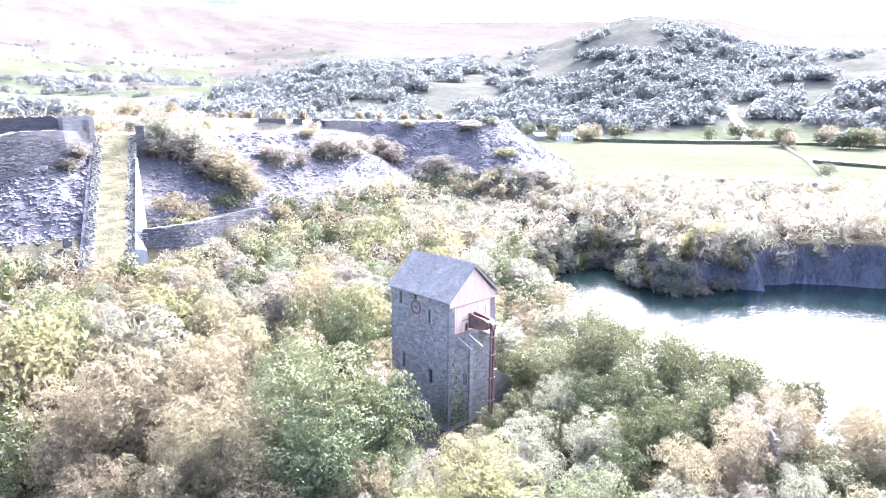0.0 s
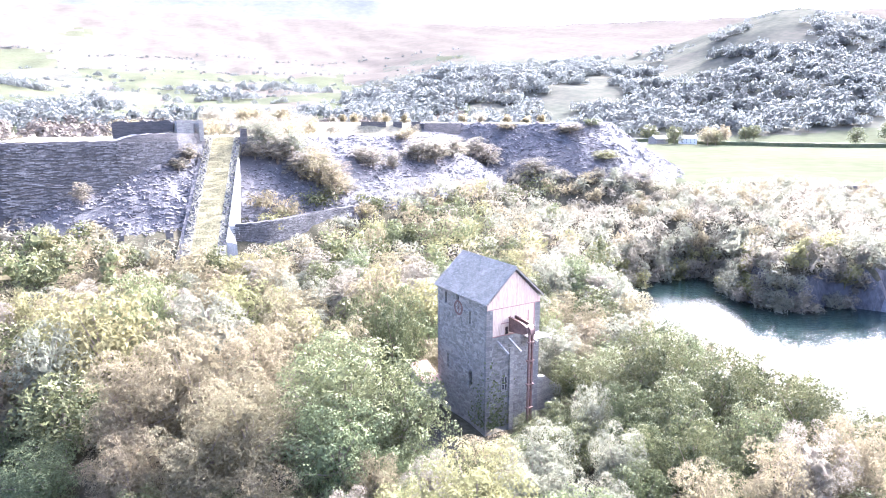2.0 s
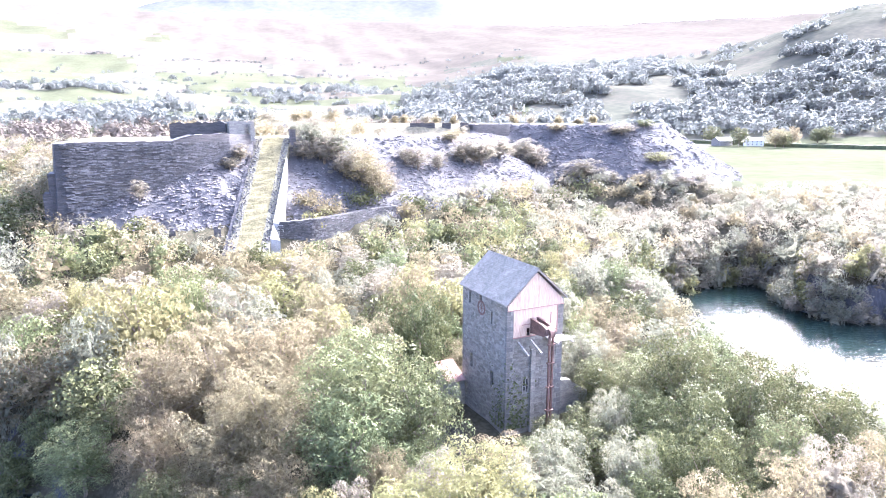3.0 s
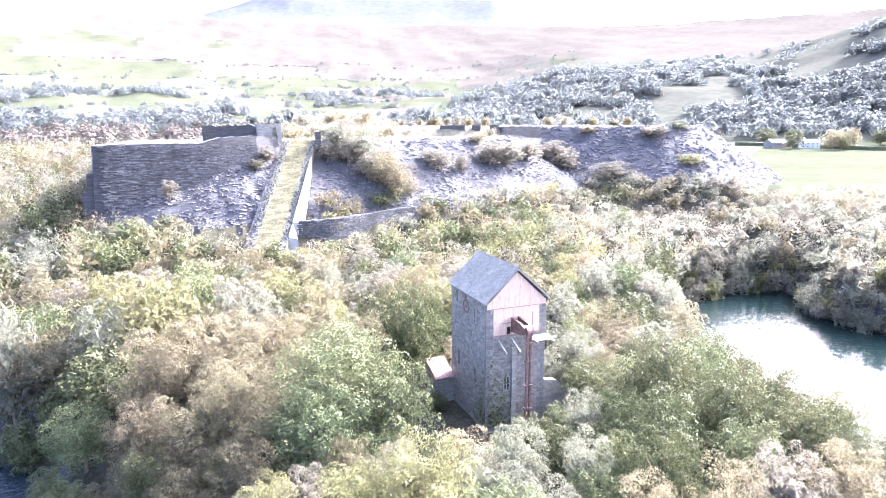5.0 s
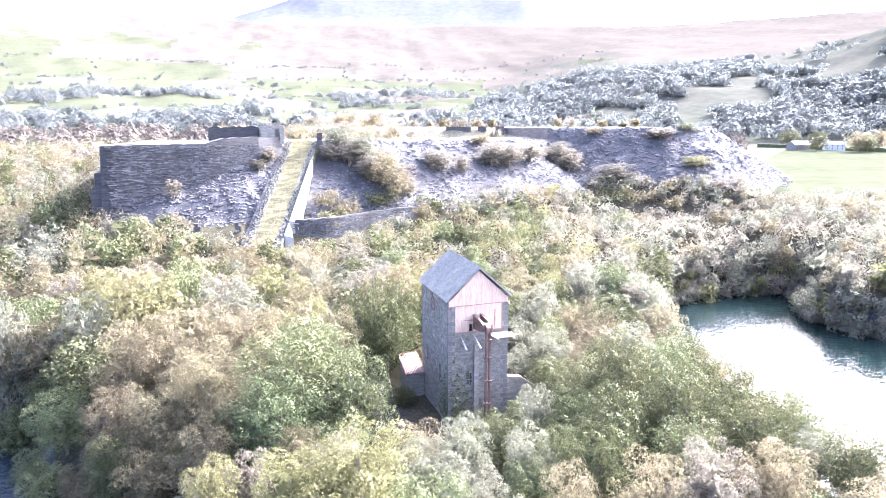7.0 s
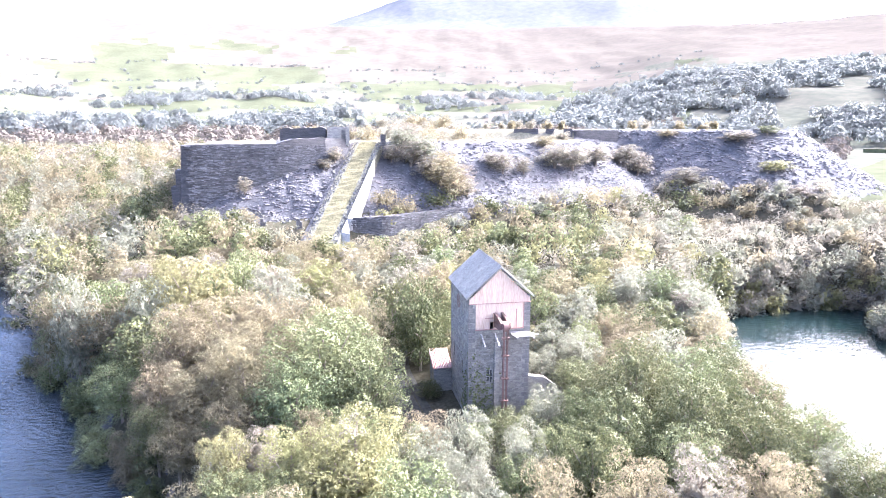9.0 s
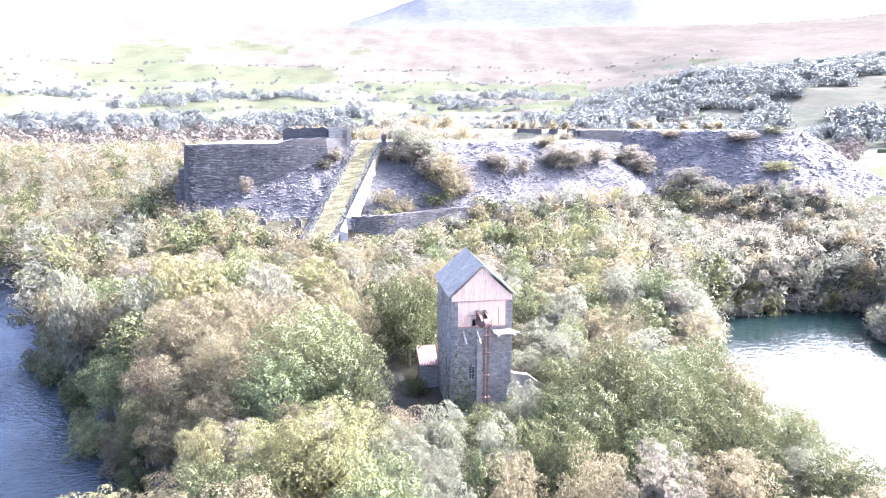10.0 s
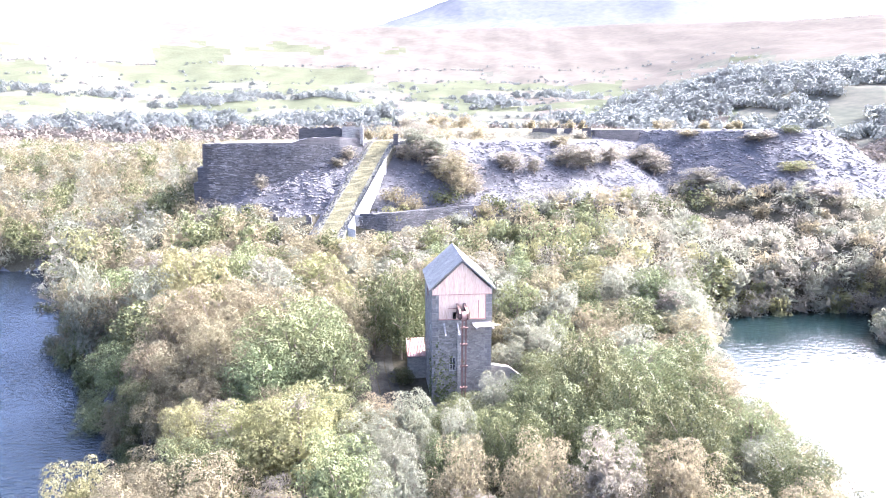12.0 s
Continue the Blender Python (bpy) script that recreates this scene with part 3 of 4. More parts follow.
def on_bastion(rr):
    k = rr.choice((1, 1, 1, 1, 2, 3, 3))
    (ax, ay), (bx, by) = BAST[k], BAST[k + 1]
    f, z = rr.random(), rr.uniform(12, 29.6)
    d = Vector((bx - ax, by - ay)).normalized()
    off = 1.5 + (29.8 - z) / 20.8 * 1.4
    return Vector((ax + (bx - ax) * f + d.y * off, ay + (by - ay) * f - d.x * off, z))


rr = random.Random(11)
for k in range(3000):
    p = on_bastion(rr)
    ang = math.atan2(3, 18.2) if p.x < -29.5 else math.atan2(2.2, 7)
    w = rr.uniform(0.4, 1.5)
    box(bm, -w / 2, -0.17, -0.09, w / 2, 0.17, 0.09, Matrix.Translation(p) @ Euler((0, rr.gauss(0, 0.03), ang)).to_matrix().to_4x4())
tagged(part("course_stone", bm, M["course"], t), kind="stuff")
bm = bmesh.new()
prism(bm, [(-45.2, 118), (-47.2, 82.2), (-31, 84.8), (-26, 86), (-19, 88.4), (-14, 91.4), (-14, 118)], "z", 26, 30.0)
part("grass_top", bm, M["tipgrass"], t, "dry pale grass on the wall head")

for x, top in ((-50.1, 24.4), (-51.2, 20.8)):
    bm = bmesh.new()
    wall_run(bm, [(x + 2.0, 112), (x, 80.2)], (top, top), (8, 8), 1.4, 1.0, 0.1, 12)
    part("plinth", bm, M["bastion"], t)

# incline with its side walls
IB, IT = Vector((-20.3, 58.3, 11.0)), Vector((-7.9, 91.9, 30.2))
ax = (IT - IB)
side = Vector((ax.y, -ax.x, 0)).normalized()
t = thing("incline", (0, 0, 0), "grass-grown quarry incline between slate side walls", "ramp")
bm = bmesh.new()
n = 46
rowsv = []
rr = random.Random(4)
for k in range(n + 1):
    c = IB + ax * (k / n)
    rowsv.append([bm.verts.new(c + side * s + Vector((0, 0, rr.uniform(-0.12, 0.12)))) for s in (-3.6, -2.1, -0.7, 0.7, 2.1, 3.6)])
margin = bmesh.new()
for p, q in zip(rowsv, rowsv[1:]):
    for e in range(5):
        if 0 < e < 4:
            bm.faces.new((p[e], p[e + 1], q[e + 1], q[e]))
        else:
            margin.faces.new([margin.verts.new(v.co) for v in (p[e], p[e + 1], q[e + 1], q[e])])
for a in (0, 5):
    for p, q in zip(rowsv, rowsv[1:]):
        margin.faces.new([margin.verts.new(v) for v in (p[a].co, q[a].co, q[a].co - Vector((0, 0, 9)), p[a].co - Vector((0, 0, 9)))])
margin.faces.new([margin.verts.new(v) for v in (rowsv[0][0].co, rowsv[0][5].co, rowsv[0][5].co - Vector((0, 0, 9)), rowsv[0][0].co - Vector((0, 0, 9)))])
bmesh.ops.recalc_face_normals(bm, faces=bm.faces)
part("slate_margin", margin, M["margin"], t)
part("grass_bed", bm, M["incline"], t, "yellow-green grass bed")
bm = bmesh.new()
a, c = IB - side * 3.95, IT - side * 3.95
wall_run(bm, [(a.x, a.y), (c.x, c.y)], (a.z - 0.1, c.z - 0.1), (a.z - 7, c.z - 6), 0.7, 1.0, 0.1, 7, 0.0)
part("side_wall", bm, M["bastion"], t)
# broad coping, its sunlit top painted pale, that narrows towards the head of the incline, and the buttress below it
for k0, k1, w0, w1, n in ((0.205, 0.765, 1.8, 0.3, 22), (0.09, 0.185, 1.7, 0.2, 5)):
    bm = bmesh.new()
    cols = []
    for k in range(n + 1):
        f = k / n
        c = IB + ax * (k0 + (k1 - k0) * f) + side * 3.6
        w = w0 + (w1 - w0) * f + rr.uniform(-0.06, 0.06)
        up = 0.35 + rr.uniform(-0.05, 0.05)
        cols.append([bm.verts.new(v) for v in (c + Vector((0, 0, -6)), c + Vector((0, 0, up)), c + side * w + Vector((0, 0, up - 0.25 * w)), c + side * (w + 0.1) + Vector((0, 0, -6)))])
    for p, q in zip(cols, cols[1:]):
        for e in range(3):
            bm.faces.new((p[e], p[e + 1], q[e + 1], q[e]))
    bm.faces.new(cols[0])
    bm.faces.new(cols[-1])
    bmesh.ops.recalc_face_normals(bm, faces=bm.faces)
    part("coping_wall", bm, M["render"], t, "pale limewashed coping wall")
bm = bmesh.new()
for k in range(120):
    c = IB + ax * (k / 120 + 0.004)
    for s in (-3.3, -2.7, 2.6, 3.2):
        p = c + side * (s + rr.uniform(-0.4, 0.4))
        z = rr.uniform(0.06, 0.24)
        box(bm, -z, -z * 0.6, -0.1, z, z * 0.6, 0.12, Matrix.Translation(p) @ Euler((rr.gauss(0.4, 0.2), 0, rr.uniform(0, 6))).to_matrix().to_4x4())
tagged(part("loose_slate", bm, M["slab"], t), kind="stuff")
t = thing("gate_pier", (-4.6, 88.2, 30.2), "square grey slate pier at the head of the incline", "pier")
bm = bmesh.new()
box(bm, -0.6, -0.6, -1, 0.6, 0.6, 1.6)
box(bm, -0.7, -0.7, 1.6, 0.7, 0.7, 1.8)
part("masonry", bm, M["bastion"], t)

t = thing("curved_retaining_wall", (0, 0, 0), "curved dry-stone wall at the tip foot", "retaining wall")
bm = bmesh.new()
CURVE = [(-13.2, 64.2), (-10.6, 63.5), (-7.6, 63.6), (-4, 65), (0, 67), (4, 69), (8, 70.8), (13, 72.4), (18, 75)]
wall_run(bm, CURVE, [15.4 + 0.07 * k for k in range(9)], [7 + 0.5 * k for k in range(9)], 1.2, 0.8, 0.1, 9, 0.5)
part("masonry", bm, M["bastion"], t)
bm = bmesh.new()
for k in range(900):
    j = rr.randrange(8)
    (ax0, ay0), (bx0, by0) = CURVE[j], CURVE[j + 1]
    f, z, w = rr.random(), rr.uniform(10.5, 15.3 + 0.07 * j), rr.uniform(0.3, 1.0)
    d = Vector((bx0 - ax0, by0 - ay0)).normalized()
    off = 0.6 + 0.5 * (15.4 - z) / 8
    box(bm, -w / 2, -0.14, -0.08, w / 2, 0.14, 0.08, Matrix.Translation((ax0 + (bx0 - ax0) * f + d.y * off, ay0 + (by0 - ay0) * f - d.x * off, z)) @ Euler((0, rr.gauss(0, 0.04), math.atan2(d.y, d.x))).to_matrix().to_4x4())
tagged(part("course_stone", bm, M["course"], t), kind="stuff")

t = thing("ruined_winding_house", (-15.2, 90.6, 31.0), "roofless slate winding house with an empty doorway", "ruin")
for (x0, y0, x1, y1, z1, gap) in ((-2.6, -2.2, 2.6, -1.6, 2.8, (0.6, 1.7)), (-2.6, -1.6, -2.0, 3, 2.6, None), (2.0, -1.6, 2.6, 3, 2.9, None), (-2.6, 3, 2.6, 3.6, 2.4, None)):
    bm = bmesh.new()
    if gap:
        box(bm, x0, y0, -1.5, gap[0], y1, z1)
        box(bm, gap[1], y0, -1.5, x1, y1, z1 - 0.2)
        box(bm, gap[0], y0, 2.1, gap[1], y1, z1 - 0.1)
    else:
        box(bm, x0, y0, -1.5, x1, y1, z1)
    part("wall", bm, M["stone"], t)
t = thing("ruined_wall", (0, 0, 0), "broken slate wall on the tip beside the winding house", "ruin")
bm = bmesh.new()
wall_run(bm, [(-29, 95), (-24, 93), (-18, 91)], (33.2, 33.7, 33.6), (28, 28, 28), 0.8, 0.7, 0.35, 13)
part("masonry", bm, M["bastion"], t)

for x, y, top in ((-31.6, 67.7, 15.0), (-24.2, 64.9, 15.2)):
    t = thing("ruined_pier", (x, y, 0), "short broken slate pier below the scree", "ruin")
    bm = bmesh.new()
    box(bm, -0.55, -0.5, G(x, y) - 0.6, 0.55, 0.5, top - 0.5)
    box(bm, -0.5, -0.45, top - 0.5, 0.15, 0.4, top)
    part("masonry", bm, M["bastion"], t)

t = thing("loading_tower", (0, 0, 0), "square slate loading bank on the tip edge", "retaining wall")
bm = bmesh.new()
wall_run(bm, [(57.2, 132), (57.6, 117.6), (71.6, 120.3), (73, 134)], (33.1, 33.0, 33.0, 33.1), (24, 24, 24, 24), 1.5, 1.0, 0.08, 15, 0.2)
part("masonry", bm, M["bastion"], t)
t = thing("ruined_wall", (0, 0, 0), "low slate wall with gaps along the tip edge", "ruin")
for x0, x1 in ((39.5, 46.5), (48.5, 51), (53.5, 56)):
    bm = bmesh.new()
    wall_run(bm, [(x0, 124.6 - (x0 - 39.5) * 0.42), (x1, 124.6 - (x1 - 39.5) * 0.42)], (33.4, 33.4), (29.5, 29.5), 0.9, 0.7, 0.12, int(x0))
    part("masonry", bm, M["bastion"], t)


def tip_spots(count, seed):
    r = np.random.RandomState(seed)
    x, y = r.uniform(-50, 150, count * 6), r.uniform(56, 128, count * 6)
    d, z = signed(TIP, x, y), ground_height(x, y)
    k = (d > 0) & (d < 25) & (z > 26 - 0.62 * d) & (z > 11)
    return iter(np.stack([x, y, z + 0.05], -1)[k].tolist())


spots = tip_spots(23000, 21)


def on_tip(rr):
    return Vector(next(spots))


bm = bmesh.new()
slabs(bm, on_tip, 21000, 21, 0.25, 0.9)
ob = part("slate_rubble", bm, M["slab"])
tagged(ob, "loose grey slate slabs lying on the tip slopes", "rubble", kind="stuff")


# ---- lane beside the engine house ----
bm = bmesh.new()
rowl = []
for k in range(30):
    y = -8 + k * 1.25
    xc = -9.3 + 0.5 * math.sin(k * 0.25)
    rowl.append([bm.verts.new((xc + s, y, G(xc + s, y) + 0.05 + h)) for s, h in ((-1.9, -0.03), (-1.2, 0.0), (-0.7, -0.06), (0, 0.05), (0.7, -0.06), (1.2, 0.0), (1.9, -0.03))])
for p, q in zip(rowl, rowl[1:]):
    for e in range(6):
        bm.faces.new((p[e], p[e + 1], q[e + 1], q[e]))
tagged(part("lane", bm, M["lane"]), "earth lane with wheel ruts beside the engine house", "lane", kind="structure")

# ---- trees ----
def leaf_cloud(rr, lobes, count, size, shape, droop, squash=1.0):
    """Leaf sprays on the outside of a crown made of lobes: arrays of vertices and faces."""
    c = np.array([l[:3] for l in lobes])
    r = np.array([l[3] for l in lobes])
    w = r ** 2 / (r ** 2).sum()
    pts = np.zeros((0, 3))
    nrm = np.zeros((0, 3))
    while len(pts) < count:
        k = rr.choice(len(lobes), count, p=w)
        d = rr.normal(size=(count, 3))
        d[:, 2] += 0.35
        d /= np.linalg.norm(d, axis=1)[:, None]
        p = c[k] + d * (r[k] * rr.uniform(0.84, 1.1, count))[:, None] * np.array((1, 1, squash))
        deep = (np.linalg.norm((p[:, None] - c[None]) / np.array((1, 1, squash)), axis=2) < 0.7 * r[None]).any(1)
        pts = np.concatenate([pts, p[~deep]])
        nrm = np.concatenate([nrm, d[~deep]])
    pts, nrm = pts[:count], nrm[:count]
    n = nrm + rr.normal(size=pts.shape) * 0.33
    n /= np.linalg.norm(n, axis=1)[:, None]
    a = np.cross(n, rr.normal(size=pts.shape))
    a[:, 2] -= droop
    a -= n * (a * n).sum(1)[:, None]
    a /= np.linalg.norm(a, axis=1)[:, None]
    b = np.cross(n, a)
    s = size * rr.uniform(0.6, 1.35, count)[:, None]
    ln, wd = s * shape[0], s * shape[1]
    return np.stack([pts - a * ln, pts + a * ln * 0.6 + b * wd, pts + a * ln * 0.6 - b * wd], 1).reshape(-1, 3)


def tube(bm, a, b, ra, rb, sides=7):
    a, b = Vector(a), Vector(b)
    q = (b - a).to_track_quat("Z", "Y")
    lo = [bm.verts.new(a + q @ Vector((ra * math.cos(k * 6.2832 / sides), ra * math.sin(k * 6.2832 / sides), 0))) for k in range(sides)]
    hi = [bm.verts.new(b + q @ Vector((rb * math.cos(k * 6.2832 / sides), rb * math.sin(k * 6.2832 / sides), 0))) for k in range(sides)]
    for k in range(sides):
        bm.faces.new((lo[k], lo[(k + 1) % sides], hi[(k + 1) % sides], hi[k]))


# kind: lobes, crown radius, height, leaf size, leaf length and width, droop, category words
KINDS = {
    "oak": (40, 4.6, 10.5, 0.27, (0.62, 0.46), 0.0, "dense dark-green oak in full leaf"),
    "green": (40, 4.8, 11.0, 0.26, (0.66, 0.44), 0.1, "broad green sycamore with dense foliage"),
    "yellow": (36, 4.2, 10.0, 0.25, (0.62, 0.44), 0.0, "yellowing broadleaf tree in early autumn"),
    "brown": (34, 4.2, 10.0, 0.25, (0.75, 0.30), 0.5, "brownish autumn tree with thinning leaves"),
    "grey": (30, 3.6, 9.0, 0.22, (0.80, 0.28), 0.2, "grey-green willow with fine pale leaves"),
    "birch": (26, 3.0, 10.0, 0.22, (0.85, 0.22), 0.9, "pinkish-grey birch with fine drooping twigs"),
}


def make_tree(kind, seed, count, coarse, name="tree"):
    lobes_n, R, H, size, shape, droop, label = KINDS[kind]
    rr = np.random.RandomState(seed)
    lobes = []
    lobes_n = int(lobes_n * 1.35)
    for k in range(lobes_n):
        u = (k + 0.5) / lobes_n
        z = H * (0.18 + 0.72 * u)
        wide = R * math.sqrt(max(0.08, 1 - ((u - 0.36) / 0.72) ** 2)) * 0.84
        a = k * 2.4 + rr.uniform(-0.5, 0.5)
        rad = wide * rr.uniform(0.55, 1.2)
        lobes.append((rad * math.cos(a), rad * math.sin(a), z, R * rr.uniform(0.13, 0.30)))
    lobes.append((0, 0, H * 0.5, R * 0.62))
    lobes.append((0, 0, H * 0.28, R * 0.5))
    v = leaf_cloud(rr, lobes, count, size * coarse, shape, droop, 0.85)
    inner = count // 20
    q = rr.normal(size=(inner, 3))
    q /= np.linalg.norm(q, axis=1)[:, None]
    q = q * (rr.uniform(0.2, 1, inner) ** 0.5)[:, None] * np.array((R * 0.52, R * 0.52, H * 0.3)) + np.array((0, 0, H * 0.48))
    ta = rr.normal(size=q.shape) * 0.26 * math.sqrt(coarse)
    tb = rr.normal(size=q.shape) * 0.26 * math.sqrt(coarse)
    v = np.concatenate([v, np.stack([q - ta, q + tb, q + ta - tb], 1).reshape(-1, 3)])
    f = np.arange(len(v)).reshape(-1, 3).tolist()
    base = thing(name, (0, 0, 0), label, "tree", "woodland trees")
    me = bpy.data.meshes.new("crown")
    me.from_pydata(v.tolist(), [], f)
    me.materials.append(LEAF[kind])
    crown = new("crown", me)
    crown.parent = base
    bm = bmesh.new()
    tube(bm, (0, 0, -0.6), (0.1, 0.05, H * 0.3), 0.26, 0.18)
    tube(bm, (0.1, 0.05, H * 0.3), (0, 0, H * 0.75), 0.18, 0.06)
    for l in lobes[:: max(1, lobes_n // 8)]:
        tube(bm, (0.05, 0.02, H * (0.22 + 0.25 * l[2] / H)), l[:3], 0.1, 0.025, 5)
    part("trunk", bm, M["bark"], base)
    return base


NEAR = {k: [make_tree(k, 10 * i + j, 9800, 0.67) for j in range(2)] for i, k in enumerate(KINDS)}
MID = {k: [make_tree(k, 100 + 10 * i + j, 2900, 1.32) for j in range(2)] for i, k in enumerate(KINDS)}
rr = np.random.RandomState(77)
N = 900
px, pz = rr.uniform(-3.4, 0.2, N), 1.0 + 8.5 * rr.beta(1.0, 2.2, N)
keepers = rr.uniform(0, 1, N) < np.clip(1.15 - (px + 3.4) / 4 - (pz - 1) / 14, 0.05, 1)
side_k = rr.uniform(0, 1, N) < 0.3
pos = np.stack([np.where(side_k, -3.62, px), np.where(side_k, (px + 3.4) * 0.9, -0.1), pz], -1)[keepers]
nr = np.where(side_k[keepers][:, None], np.array((-1.0, 0, 0)), np.array((0, -1.0, 0))) + rr.normal(size=pos.shape) * 0.4
nr /= np.linalg.norm(nr, axis=1)[:, None]
ta = np.cross(nr, rr.normal(size=pos.shape))
ta /= np.linalg.norm(ta, axis=1)[:, None]
tb = np.cross(nr, ta)
sz = rr.uniform(0.1, 0.22, len(pos))[:, None]
me = bpy.data.meshes.new("leaves")
me.from_pydata(np.stack([pos - ta * sz, pos + tb * sz * 0.7, pos + ta * sz, pos - tb * sz * 0.7], 1).reshape(-1, 3).tolist(), [], np.arange(len(pos) * 4).reshape(-1, 4).tolist())
me.materials.append(LEAF["green"])
tagged(new("ivy", me), "green ivy climbing the engine house masonry", "ivy", kind="stuff")
planted = []
WOOD = {k: [] for k in KINDS}


def plant(kind, x, y, height, radius, rnd, z=None, alone=False):
    """Sets a copy of a tree of that kind; far from the camera's line it joins the wood instead."""
    _, R, H, *_ = KINDS[kind]
    z = G(x, y) if z is None else z
    far = math.hypot(x + 22, y + 52)
    planted.append((x, y, radius))
    if far > 103 and not alone:
        WOOD[kind].append((x, y, z, height, radius))
        return
    proto = rnd.choice((NEAR if far < 70 else MID)[kind])
    stretch = rnd.uniform(0.88, 1.12)
    lean = Euler((rnd.gauss(0, 0.05), rnd.gauss(0, 0.05), rnd.uniform(0, 6.28)))
    copy_thing(proto, Matrix.LocRotScale((x, y, z - 0.1), lean, (radius / R * stretch, radius / R / stretch, height / H)))


